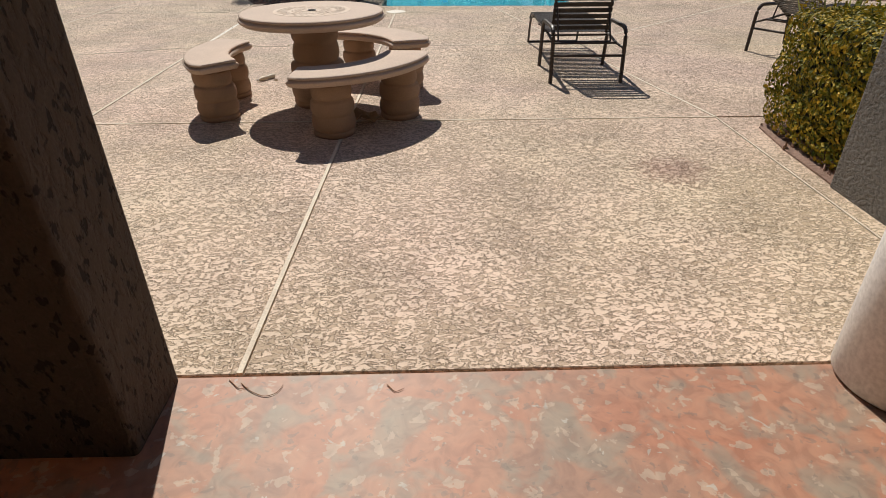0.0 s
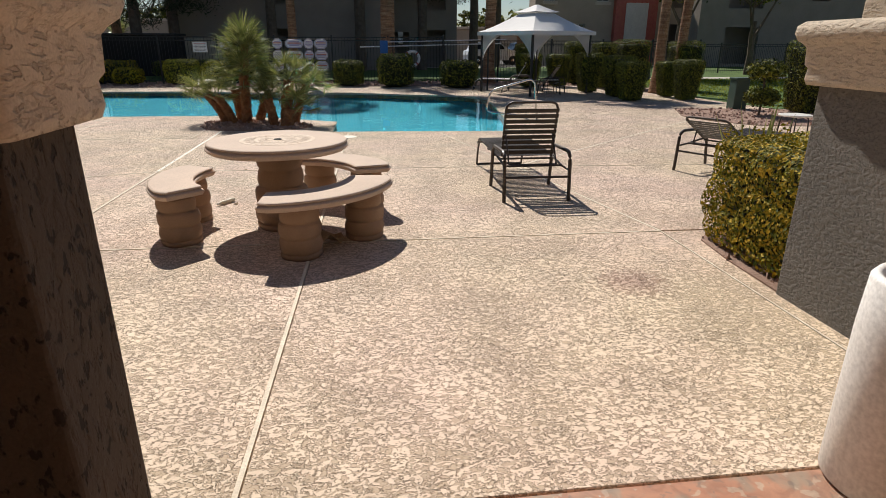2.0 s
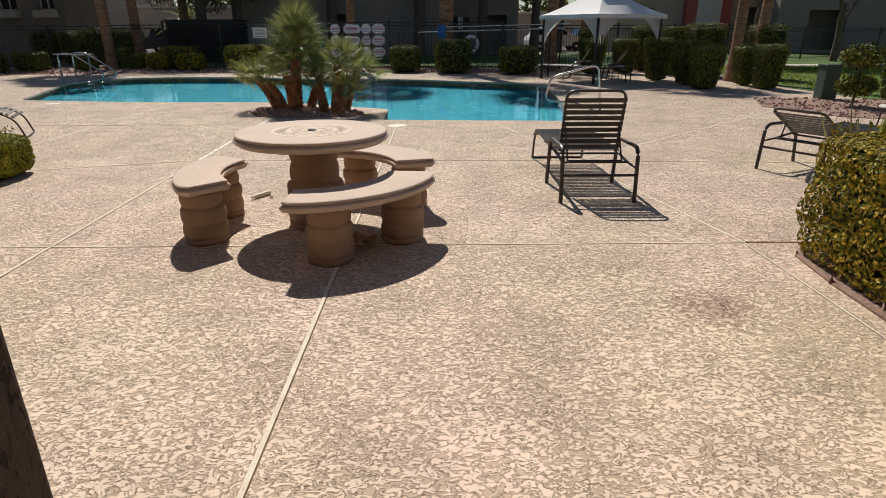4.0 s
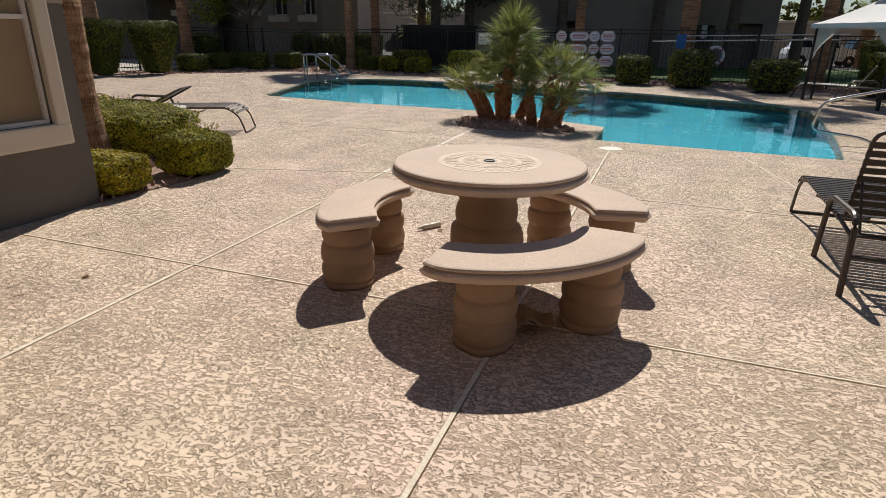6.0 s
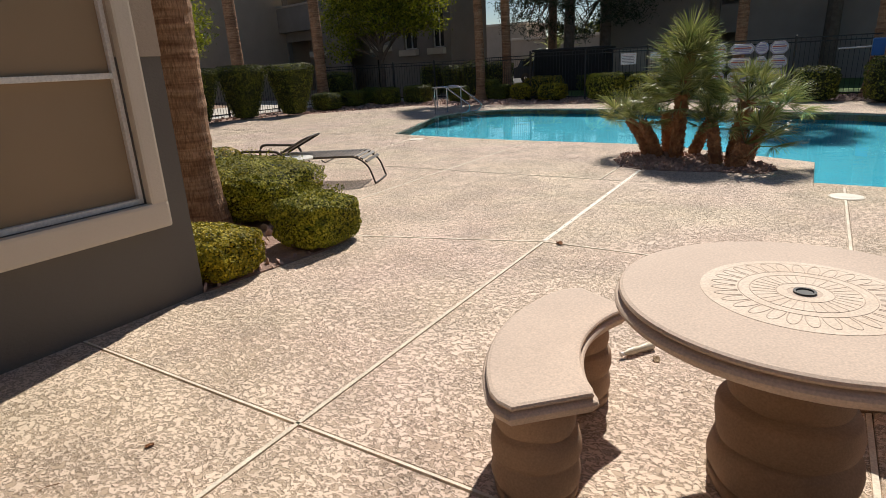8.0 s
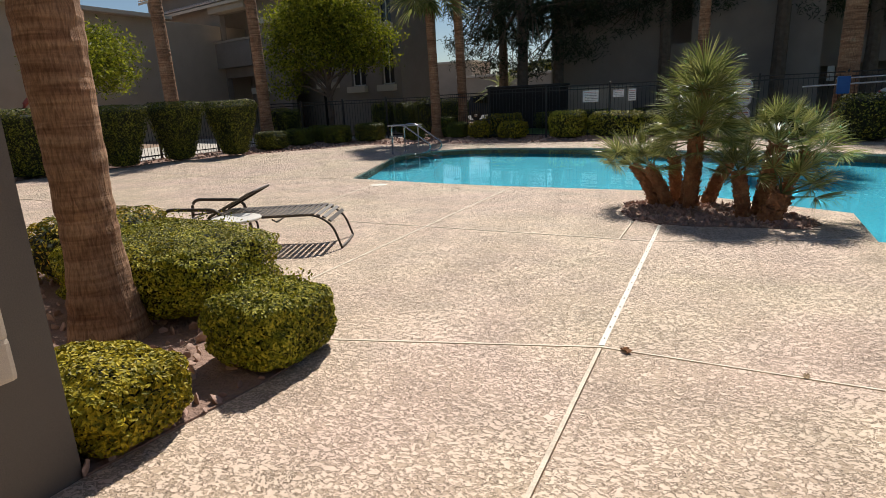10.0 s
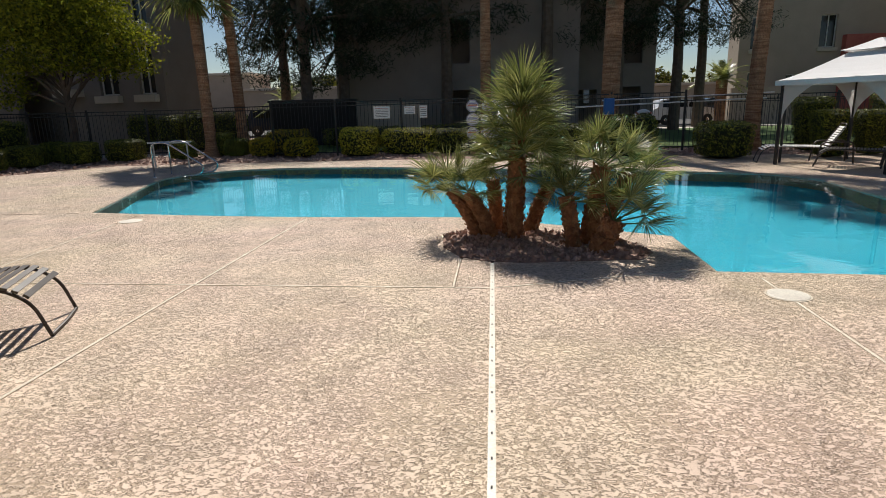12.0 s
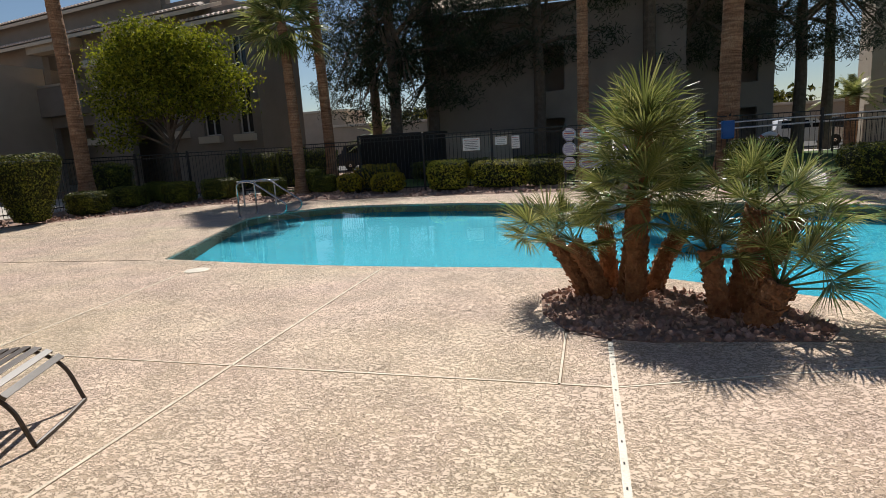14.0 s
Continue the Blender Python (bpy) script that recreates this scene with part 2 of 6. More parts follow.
M = dict(
    deck=deck_material(), patio=stained_concrete(), water=water_material(),
    joint=surface("joint_filler", (0.80, 0.72, 0.58), (0.66, 0.56, 0.44), 6, 90, 0.8, 0.1),
    drain=surface("white_drain_plastic", (0.78, 0.73, 0.62), (0.68, 0.62, 0.52), 4, 80, 0.5, 0.05),
    plaster=surface("pool_plaster", (0.001, 0.27, 0.375), (0.002, 0.295, 0.405), 0.6, 30, 0.7, 0.05, spread=0.05),
    coping=surface("pool_coping", (0.52, 0.41, 0.30), (0.44, 0.33, 0.24), 2.5, 70, 0.75, 0.2),
    tilewhite=surface("waterline_tile", (0.03, 0.36, 0.50), (0.05, 0.40, 0.54), 9, 60, 0.2, 0.02),
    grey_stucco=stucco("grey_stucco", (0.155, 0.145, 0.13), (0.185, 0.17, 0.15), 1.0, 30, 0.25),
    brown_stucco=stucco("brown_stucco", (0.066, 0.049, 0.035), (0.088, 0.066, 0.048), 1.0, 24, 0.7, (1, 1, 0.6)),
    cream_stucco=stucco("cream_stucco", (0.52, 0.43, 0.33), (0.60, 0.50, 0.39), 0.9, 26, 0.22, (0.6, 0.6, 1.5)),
    wall_grey=stucco("smooth_grey_stucco", (0.13, 0.115, 0.10), (0.15, 0.135, 0.115), 0.15, 40),
    wall_tan=stucco("tan_stucco", (0.40, 0.33, 0.25), (0.44, 0.36, 0.275), 0.2, 40),
    trim=stucco("cream_foam_trim", (0.62, 0.55, 0.44), (0.66, 0.58, 0.47), 0.15, 50),
    screen=surface("tan_sun_screen", (0.27, 0.195, 0.115), (0.30, 0.215, 0.13), 0.8, 500, 0.75, 0.1, spread=0.08),
    vinyl=surface("white_vinyl", (0.74, 0.71, 0.65), (0.68, 0.65, 0.60), 3, 70, 0.45, 0.03),
    cast=surface("tan_cast_stone", (0.33, 0.215, 0.14), (0.40, 0.27, 0.18), 2.2, 130, 0.85, 0.3, dist=0.003),
    cast_top=surface("pale_cast_stone", (0.62, 0.485, 0.385), (0.56, 0.435, 0.345), 2.2, 130, 0.8, 0.2, dist=0.002),
    inlay=surface("whitewashed_inlay", (0.74, 0.62, 0.50), (0.68, 0.54, 0.42), 7, 120, 0.8, 0.2),
    white=surface("white_paint", (0.80, 0.79, 0.77), (0.75, 0.74, 0.72), 2, 60, 0.55, 0.05),
    bronze=surface("bronze_powder_coat", (0.045, 0.032, 0.024), (0.06, 0.044, 0.034), 5, 200, 0.42, 0.1),
    strap=surface("brown_vinyl_strap", (0.030, 0.022, 0.017), (0.042, 0.031, 0.024), 7, 140, 0.38, 0.1, rand=0.15),
    strap_grey=surface("grey_brown_vinyl_strap", (0.095, 0.08, 0.068), (0.125, 0.105, 0.09), 7, 140, 0.4, 0.1, rand=0.15),
    steel=surface("stainless_steel", (0.62, 0.62, 0.62), (0.55, 0.55, 0.55), 4, 120, 0.22, 0.03, metal=1.0),
    iron=surface("black_iron", (0.018, 0.017, 0.017), (0.026, 0.024, 0.023), 5, 120, 0.5, 0.05),
    mulch=surface("red_gravel_bed", (0.25, 0.155, 0.115), (0.34, 0.22, 0.17), 4, 40, 0.9, 0.9, dist=0.03),
    rock=surface("red_lava_rock", (0.36, 0.22, 0.17), (0.52, 0.36, 0.29), 9, 50, 0.9, 0.25, dist=0.004),
    soil=surface("desert_soil", (0.25, 0.17, 0.12), (0.32, 0.22, 0.16), 0.5, 12, 0.95, 0.6, dist=0.03),
    lawn=surface("lawn_soil", (0.05, 0.10, 0.015), (0.08, 0.14, 0.02), 1.0, 40, 0.9, 0.6, dist=0.03),
    path=surface("concrete_path", (0.52, 0.48, 0.43), (0.46, 0.42, 0.37), 1.0, 60, 0.85, 0.2),
    asphalt=surface("asphalt", (0.06, 0.058, 0.055), (0.075, 0.072, 0.068), 0.8, 60, 0.9, 0.3),
    bark=palm_bark(),
    fanbark=surface("fan_palm_fibre", (0.24, 0.105, 0.048), (0.40, 0.20, 0.092), 9, 45, 0.95, 1.0, dist=0.02),
    greybark=surface("grey_bark", (0.10, 0.075, 0.055), (0.15, 0.115, 0.085), 5, 25, 0.9, 0.8, dist=0.02),
    leaf=leafy("hedge_leaf", (0.045, 0.06, 0.005), (0.31, 0.315, 0.02), (0.64, 0.56, 0.06), through_leaf=0.03),
    leaf_y=leafy("golden_leaf", (0.12, 0.12, 0.008), (0.36, 0.30, 0.016), (0.60, 0.46, 0.03), through_leaf=0.12),
    leaf_o=leafy("orange_tip_leaf", (0.05, 0.075, 0.008), (0.25, 0.23, 0.018), (0.66, 0.44, 0.04), through_leaf=0.12),
    leaf_far=leafy("clipped_leaf", (0.02, 0.032, 0.004), (0.095, 0.115, 0.012), (0.33, 0.32, 0.04), through_leaf=0.02),
    leaf_tree=leafy("tree_leaf", (0.06, 0.08, 0.008), (0.20, 0.225, 0.016), (0.42, 0.42, 0.035), through_leaf=0.42),
    needle=leafy("pine_needle", (0.018, 0.030, 0.016), (0.032, 0.048, 0.025), (0.06, 0.08, 0.045), rough=0.6, through_leaf=0.1),
    fan=leafy("fan_leaf", (0.112, 0.142, 0.040), (0.225, 0.255, 0.068), (0.48, 0.47, 0.18), rough=0.30, through_leaf=0.42, gloss=0.6),
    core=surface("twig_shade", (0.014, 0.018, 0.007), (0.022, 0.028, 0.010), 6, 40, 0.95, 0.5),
    dry=surface("dead_leaf", (0.30, 0.21, 0.12), (0.40, 0.29, 0.18), 8, 60, 0.9, 0.3),
    bottle=surface("pale_plastic", (0.62, 0.55, 0.40), (0.70, 0.62, 0.47), 4, 60, 0.4, 0.05),
    tile_roof=surface("concrete_roof_tile", (0.58, 0.46, 0.37), (0.76, 0.64, 0.54), 2, 30, 0.85, 0.3),
    canvas=surface("white_canvas", (0.78, 0.77, 0.76), (0.72, 0.71, 0.70), 1.0, 200, 0.8, 0.1),
    dark=surface("dark_recess", (0.012, 0.011, 0.010), (0.018, 0.016, 0.015), 1, 20, 0.8, 0.05),
    glass=plain_glass("window_glass"),
    blue=surface("blue_plastic", (0.01, 0.10, 0.36), (0.015, 0.13, 0.42), 4, 60, 0.4, 0.05),
    print_lilac=surface("lilac_print", (0.36, 0.32, 0.50), (0.42, 0.38, 0.55), 8, 60, 0.5, 0.02),
    print_red=surface("red_print", (0.45, 0.10, 0.08), (0.5, 0.14, 0.1), 8, 60, 0.5, 0.02),
    print_black=surface("black_print", (0.03, 0.03, 0.03), (0.05, 0.05, 0.05), 8, 60, 0.5, 0.02),
    carpaint=surface("white_car_paint", (0.72, 0.72, 0.73), (0.70, 0.70, 0.71), 1, 90, 0.2, 0.01),
    carblue=surface("dark_car_paint", (0.02, 0.03, 0.05), (0.025, 0.035, 0.06), 1, 90, 0.15, 0.01),
    rubber=surface("tyre_rubber", (0.02, 0.02, 0.02), (0.03, 0.03, 0.03), 6, 90, 0.8, 0.2),
    green_box=surface("green_utility_paint", (0.05, 0.09, 0.07), (0.07, 0.11, 0.085), 3, 60, 0.5, 0.05),
)


# ---- building helpers ----
def link_mesh(name, me, material, parent=None, label="", smooth=False):
    ob = new(name, me)
    if material:
        me.materials.append(material)
    if smooth:
        me.shade_smooth()
    if parent:
        ob.parent = parent
    if label:
        ob["label"] = label
    return ob


def part(name, bm, material, parent=None, label="", smooth=False):
    """One bmesh as one mesh object under a thing or a part."""
    me = bpy.data.meshes.new(name)
    bm.to_mesh(me)
    bm.free()
    return link_mesh(name, me, material, parent, label, smooth)


def raw(name, verts, faces, material, parent=None, label="", smooth=False):
    me = bpy.data.meshes.new(name)
    me.from_pydata([tuple(v) for v in verts], [], [tuple(f) for f in faces])
    me.update()
    return link_mesh(name, me, material, parent, label, smooth)


def thing(name, label, category, m=None, group="", kind=""):
    ob = tagged(new(name), label, category, group, kind)
    if m is not None:
        ob.matrix_world = m
    return ob


def box(bm, x0, x1, y0, y1, z0, z1, bevel=0.0, m=None):
    r = bmesh.ops.create_cube(bm, size=1.0)
    bmesh.ops.scale(bm, vec=(x1 - x0, y1 - y0, z1 - z0), verts=r["verts"])
    bmesh.ops.translate(bm, vec=((x0 + x1) / 2, (y0 + y1) / 2, (z0 + z1) / 2), verts=r["verts"])
    vs = r["verts"]
    if bevel:
        es = list({e for v in vs for e in v.link_edges})
        out = bmesh.ops.bevel(bm, geom=es, offset=bevel, segments=2, affect="EDGES", profile=0.6)
        vs = out["verts"]
    if m is not None:
        bmesh.ops.transform(bm, matrix=m, verts=list(set(vs)))
    return bm


def boxed(*a, **k):
    return box(bmesh.new(), *a, **k)


def lathe(bm, profile, n=32, cx=0.0, cy=0.0, squash=0.0, cap=True):
    """Turns a profile of (radius, z); squash: lobes of relief round it."""
    rings = []
    for r, z in profile:
        ring = []
        for i in range(n):
            a = 2 * math.pi * i / n
            rr = r * (1 + squash * (math.sin(3 * a + z * 9) + 0.8 * math.sin(5 * a - z * 23)))
            ring.append(bm.verts.new((cx + rr * math.cos(a), cy + rr * math.sin(a), z)))
        rings.append(ring)
    for p, q in zip(rings, rings[1:]):
        for i in range(n):
            bm.faces.new((p[i], p[(i + 1) % n], q[(i + 1) % n], q[i]))
    if cap:
        bm.faces.new(rings[0][::-1])
        bm.faces.new(rings[-1])
    return bm


def tube(bm, pts, radius, n=8, taper=None, closed=False):
    """A round bar along points; taper: end radius."""
    pts = [Vector(p) for p in pts]
    rings = []
    last = len(pts) - 1
    for k, p in enumerate(pts):
        if closed:
            d = pts[(k + 1) % len(pts)] - pts[k - 1]
        else:
            d = pts[min(k + 1, last)] - pts[max(k - 1, 0)]
        d.normalize()
        up = Vector((0, 0, 1)) if abs(d.z) < 0.95 else Vector((0, 1, 0))
        s = d.cross(up).normalized()
        u = s.cross(d)
        r = radius if taper is None else radius + (taper - radius) * k / last
        rings.append([bm.verts.new(p + r * (math.cos(2 * math.pi * i / n) * s + math.sin(2 * math.pi * i / n) * u)) for i in range(n)])
    pairs = list(zip(rings, rings[1:]))
    if closed:
        pairs.append((rings[-1], rings[0]))
    for p, q in pairs:
        for i in range(n):
            bm.faces.new((p[i], p[(i + 1) % n], q[(i + 1) % n], q[i]))
    if not closed:
        bm.faces.new(rings[0][::-1])
        bm.faces.new(rings[-1])
    return bm


def rounded(pts, r=0.06, k=4):
    """Rounds the corners of a polyline."""
    pts = [Vector(p) for p in pts]
    out = [pts[0]]
    for a, b, c in zip(pts, pts[1:], pts[2:]):
        u, v = (a - b), (c - b)
        ru = min(r, u.length * 0.45, v.length * 0.45)
        p, q = b + u.normalized() * ru, b + v.normalized() * ru
        for i in range(k + 1):
            t = i / k
            out.append((1 - t) ** 2 * p + 2 * t * (1 - t) * b + t * t * q)
    out.append(pts[-1])
    return out


def prism(bm, pts, z0, z1):
    lo = [bm.verts.new((x, y, z0)) for x, y in pts]
    hi = [bm.verts.new((x, y, z1)) for x, y in pts]
    bm.faces.new(lo[::-1])
    bm.faces.new(hi)
    n = len(pts)
    for i in range(n):
        bm.faces.new((lo[i], lo[(i + 1) % n], hi[(i + 1) % n], hi[i]))
    bmesh.ops.recalc_face_normals(bm, faces=bm.faces[:])
    return bm


def cut(ob, cutter):
    """Takes the cutter's volume out of a mesh, for good."""
    md = ob.modifiers.new("cut", "BOOLEAN")
    md.object, md.operation, md.solver = cutter, "DIFFERENCE", "EXACT"
    dg = bpy.context.evaluated_depsgraph_get()
    me = bpy.data.meshes.new_from_object(ob.evaluated_get(dg))
    ob.modifiers.clear()
    ob.data = me


# ---- ground, pool and deck ----
POOL = [(-9.12, 14.33), (-7.0, 13.96), (-5.5, 13.80), (-3.1, 13.72), (-2.6, 13.5), (-0.70, 12.45), (-0.71, 10.99), (2.56, 10.76), (2.99, 13.2), (3.42, 17.3),
        (2.9, 18.4), (1.2, 18.95), (-0.1, 19.7), (-3.7, 20.2), (-5.5, 20.9), (-8.4, 21.1), (-9.6, 20.75), (-10.5, 19.8), (-10.7, 18.9)]


def wall_sheet(bm, u0, u1, w0, w1, holes, thick, put):
    """One connected slab of wall with openings; put(u, w, d) gives the point at depth d."""
    us = sorted({u0, u1, *[min(max(v, u0), u1) for h in holes for v in h[:2]]})
    ws = sorted({w0, w1, *[min(max(v, w0), w1) for h in holes for v in h[2:]]})
    solid = {}
    for i in range(len(us) - 1):
        for j in range(len(ws) - 1):
            mu, mw = (us[i] + us[i + 1]) / 2, (ws[j] + ws[j + 1]) / 2
            solid[i, j] = not any(h[0] < mu < h[1] and h[2] < mw < h[3] for h in holes)
    vs = {}

    def v(i, j, d):
        if (i, j, d) not in vs:
            vs[i, j, d] = bm.verts.new(put(us[i], ws[j], d))
        return vs[i, j, d]

    for (i, j), s in solid.items():
        if not s:
            continue
        bm.faces.new((v(i, j, 0), v(i + 1, j, 0), v(i + 1, j + 1, 0), v(i, j + 1, 0)))
        bm.faces.new((v(i, j + 1, thick), v(i + 1, j + 1, thick), v(i + 1, j, thick), v(i, j, thick)))
        for di, dj, a, b in ((-1, 0, (i, j), (i, j + 1)), (1, 0, (i + 1, j), (i + 1, j + 1)), (0, -1, (i, j), (i + 1, j)), (0, 1, (i, j + 1), (i + 1, j + 1))):
            if not solid.get((i + di, j + dj), False):
                bm.faces.new((v(*a, 0), v(*b, 0), v(*b, thick), v(*a, thick)))
    bmesh.ops.recalc_face_normals(bm, faces=bm.faces[:])
    return bm


def smooth_loop(pts, keep=()):
    out = []
    n = len(pts)
    for i, b in enumerate(pts):
        a, c = Vector(pts[i - 1]), Vector(pts[(i + 1) % n])
        b = Vector(b)
        if i in keep:
            out.append(tuple(b))
            continue
        p, q = b + (a - b) * 0.28, b + (c - b) * 0.28
        for k in range(6):
            t = k / 5
            out.append(tuple((1 - t) ** 2 * p + 2 * t * (1 - t) * b + t * t * q))
    return out


pool_loop = smooth_loop(POOL, keep=(0, 5, 6, 7, 9))


def offset_loop(pts, d):
    n = len(pts)
    area = sum(pts[i][0] * pts[(i + 1) % n][1] - pts[(i + 1) % n][0] * pts[i][1] for i in range(n))
    s = 1 if area > 0 else -1
    out = []
    for i in range(n):
        e1, e2 = Vector(pts[i]) - Vector(pts[i - 1]), Vector(pts[(i + 1) % n]) - Vector(pts[i])
        nn = (Vector((e1.y, -e1.x)).normalized() + Vector((e2.y, -e2.x)).normalized())
        nn = nn.normalized() / max(0.5, math.sqrt((1 + e1.normalized().dot(e2.normalized())) / 2))
        out.append(tuple(Vector(pts[i]) + nn * d * s))
    return out


cutter = part("pool_cutter", prism(bmesh.new(), pool_loop, -3.0, 1.0), None)
bpy.context.view_layer.update()

bm = bmesh.new()
prism(bm, [(-900, -400), (900, -400), (900, 1500), (-900, 1500)], -1.5, -0.13)
ground = tagged(part("ground", bm, M["soil"]), "dry tan desert soil around the pool area", "ground", kind="structure")
cut(ground, cutter)

# shell and water of the pool
basin = thing("pool_basin", "blue plastered swimming pool basin set into the deck", "swimming pool", kind="structure")
bm = bmesh.new()
n = len(pool_loop)
wide = offset_loop(pool_loop, 0.001)
top = [bm.verts.new((x, y, -0.06)) for x, y in wide]
low = [bm.verts.new((x, y, -0.95)) for x, y in wide]
for i in range(n):
    bm.faces.new((top[i], top[(i + 1) % n], low[(i + 1) % n], low[i]))
bm.faces.new(low)
part("basin_shell", bm, M["plaster"], basin)
bm = bmesh.new()
ins = offset_loop(pool_loop, -0.006)
a = [bm.verts.new((x, y, -0.012)) for x, y in ins]
b = [bm.verts.new((x, y, -0.11)) for x, y in ins]
for i in range(n):
    bm.faces.new((a[i], a[(i + 1) % n], b[(i + 1) % n], b[i]))
part("waterline_band", bm, M["tilewhite"], basin, "pale blue tile band at the waterline")
bm = bmesh.new()
bm.faces.new([bm.verts.new((x, y, -0.024)) for x, y in offset_loop(pool_loop, -0.004)])
water = tagged(part("water", bm, M["water"]), "clear turquoise pool water with faint ripples", "pool water", kind="structure")
water.visible_shadow = False

# deck: joint bed below, slabs proud of it
pavement = thing("pavement", "tan textured concrete pool deck with pale joints", "pavement", kind="structure")
bm = bmesh.new()
prism(bm, [(-14.6, 1.78), (16, 1.78), (16, 17), (9, 22.4), (4.5, 22.8), (-8, 23.1), (-14.2, 22.6), (-17.6, 17.6), (-18.5, 8)], -0.128, -0.014)
bed = part("joint_bed", bm, M["coping"], pavement, "dark open joint bed")
cut(bed, cutter)


def slab(pts, gap=0.013):
    bm = bmesh.new()
    pts = offset_loop(pts, -gap)
    prism(bm, pts, -0.10, 0.0)
    es = [e for e in bm.edges if all(abs(v.co.z) < 1e-6 for v in e.verts)]
    bmesh.ops.bevel(bm, geom=es, offset=0.004, segments=1, affect="EDGES")
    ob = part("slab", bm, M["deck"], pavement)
    cut(ob, cutter)
    return ob


xa = lambda y: -2.64 - 0.0104 * (y - 4.72)
xb = lambda y: -0.507 + 0.0137 * (y - 3)
xc = lambda y: 2.455 if y < 4.69 else 2.455 - 0.203 * (y - 4.69)
ya = lambda x: 4.705 - 0.008 * x
yb = lambda x: 7.72 + 0.288 * (x + 2.67) if x < -2.67 else 7.72 - 0.03 * (x + 2.67)
yc = lambda x: 10.5 - 0.02 * (x + 2.7) if x < -2.7 else 10.5 + 0.31 * (x + 2.7)


def quad(x0, x1, y0, y1):
    """Slab between two upright and two cross joints, each a function or a number."""
    f = lambda g, v: g(v) if callable(g) else g
    out = []
    for gx, gy in ((x0, y0), (x1, y0), (x1, y1), (x0, y1)):
        x = y = 5.0
        y = f(gy, 0.0)
        for _ in range(5):
            x = f(gx, y)
            y = f(gy, x)
        out.append((x, y))
    return out


edge = lambda x: 1.785 + 0.004 * x
slab(quad(-4.62, xa, edge, ya)); slab(quad(xa, xb, edge, ya)); slab(quad(xb, xc, edge, ya))
slab(quad(-4.62, xa, ya, yb)); slab(quad(xa, xb, ya, yb)); slab(quad(xb, xc, ya, yb))
slab(quad(-5.37, xa, yb, yc)); slab(quad(xa, xb, yb, yc)); slab(quad(xb, xc, yb, 11.3))
slab(quad(-5.37, -3.03, yc, 14.3)); slab(quad(-3.03, xa, yc, 11.45)); slab(quad(xa, -0.415, yc, 11.45))
slab([(-3.02, 11.45), (-0.415, 11.45), (-0.415, 14.2), (-3.02, 14.2)])
slab([(2.455, 1.8), (7.4, 1.8), (7.4, 4.5), (2.455, 4.69)])
slab([(2.455, 4.69), (7.4, 4.5), (7.4, 7.2), (1.88, 7.55)])
slab([(1.88, 7.55), (7.8, 12.9), (7.8, 15.2), (1.1, 15.2), (1.1, 11.3)])
slab([(1.88, 7.55), (7.4, 7.2), (15.9, 9), (15.9, 16.8), (9.2, 17.2), (7.8, 15.2), (7.8, 12.9)])
slab([(1.2, 15.2), (7.8, 15.2), (9.2, 17.2), (8.9, 22.3), (4.5, 22.7), (1.2, 22.85)])
slab([(-5.4, 19.0), (1.2, 18.8), (1.2, 22.85), (-5.4, 23.0)])
slab([(-18.4, 5.2), (-4.62, 4.6), (-4.62, yb(-4.62)), (-5.37, yb(-5.37)), (-5.37, yc(-5.37)), (-7.74, 10.6), (-18.2, 10.9)])
slab([(-7.74, 10.6), (-5.37, yc(-5.37)), (-5.37, 14.6), (-8.2, 14.6)])
slab([(-18.2, 10.9), (-7.74, 10.6), (-8.2, 14.6), (-9.05, 14.6), (-9.05, 14.3), (-12.9, 14.1), (-17.9, 15)])
slab([(-17.9, 15), (-12.9, 14.1), (-9.05, 14.3), (-9.05, 22.9), (-14.2, 22.5), (-17.5, 17.6)])
slab([(-9.05, 19.0), (-5.4, 19.0), (-5.4, 23.0), (-9.05, 22.9)])

# cream filler strips, one beside the open half of each joint
def joint_strip(a, b, width=0.011, side=0.003):
    a, b = Vector(a), Vector(b)
    d = (b - a).normalized()
    s = Vector((-d.y, d.x))
    pts = [a + s * (side - width / 2), b + s * (side - width / 2), b + s * (side + width / 2), a + s * (side + width / 2)]
    part("joint_strip", prism(bmesh.new(), [tuple(p) for p in pts], -0.02, 0.0015), M["joint"], pavement)


joint_strip((xa(1.8), 1.80), (xa(7.7), 7.70), 0.022)
joint_strip((xb(1.8), 1.80), (xb(10.8), 10.80), 0.022)
joint_strip((-4.6, ya(-4.6)), (2.455, ya(2.455)), 0.014)
joint_strip((-4.62, yb(-4.62)), (xa(7.72), 7.72), 0.018)
joint_strip((xa(7.72), 7.72), (1.88, yb(1.88)), 0.016)
joint_strip((-7.74, 10.6), (-5.37, yc(-5.37)), 0.014)
joint_strip((-5.37, yc(-5.37)), (-2.72, 10.5), 0.018)
joint_strip((-2.68, 10.5), (-0.75, yc(-0.75)), 0.016)
joint_strip((-5.37, 7.0), (-5.37, 13.72), 0.022)
joint_strip((-7.74, 10.6), (-8.06, 13.4), 0.018)
joint_strip((2.455, 4.69), (xc(10.8), 10.80), 0.022)
joint_strip((2.455, 1.8), (2.455, 4.69))
joint_strip((1.88, 7.55), (7.8, 12.9), 0.024)
joint_strip((1.88, 7.55), (7.4, 7.2))
joint_strip((-3.03, 10.5), (-3.03, 11.45), 0.016)

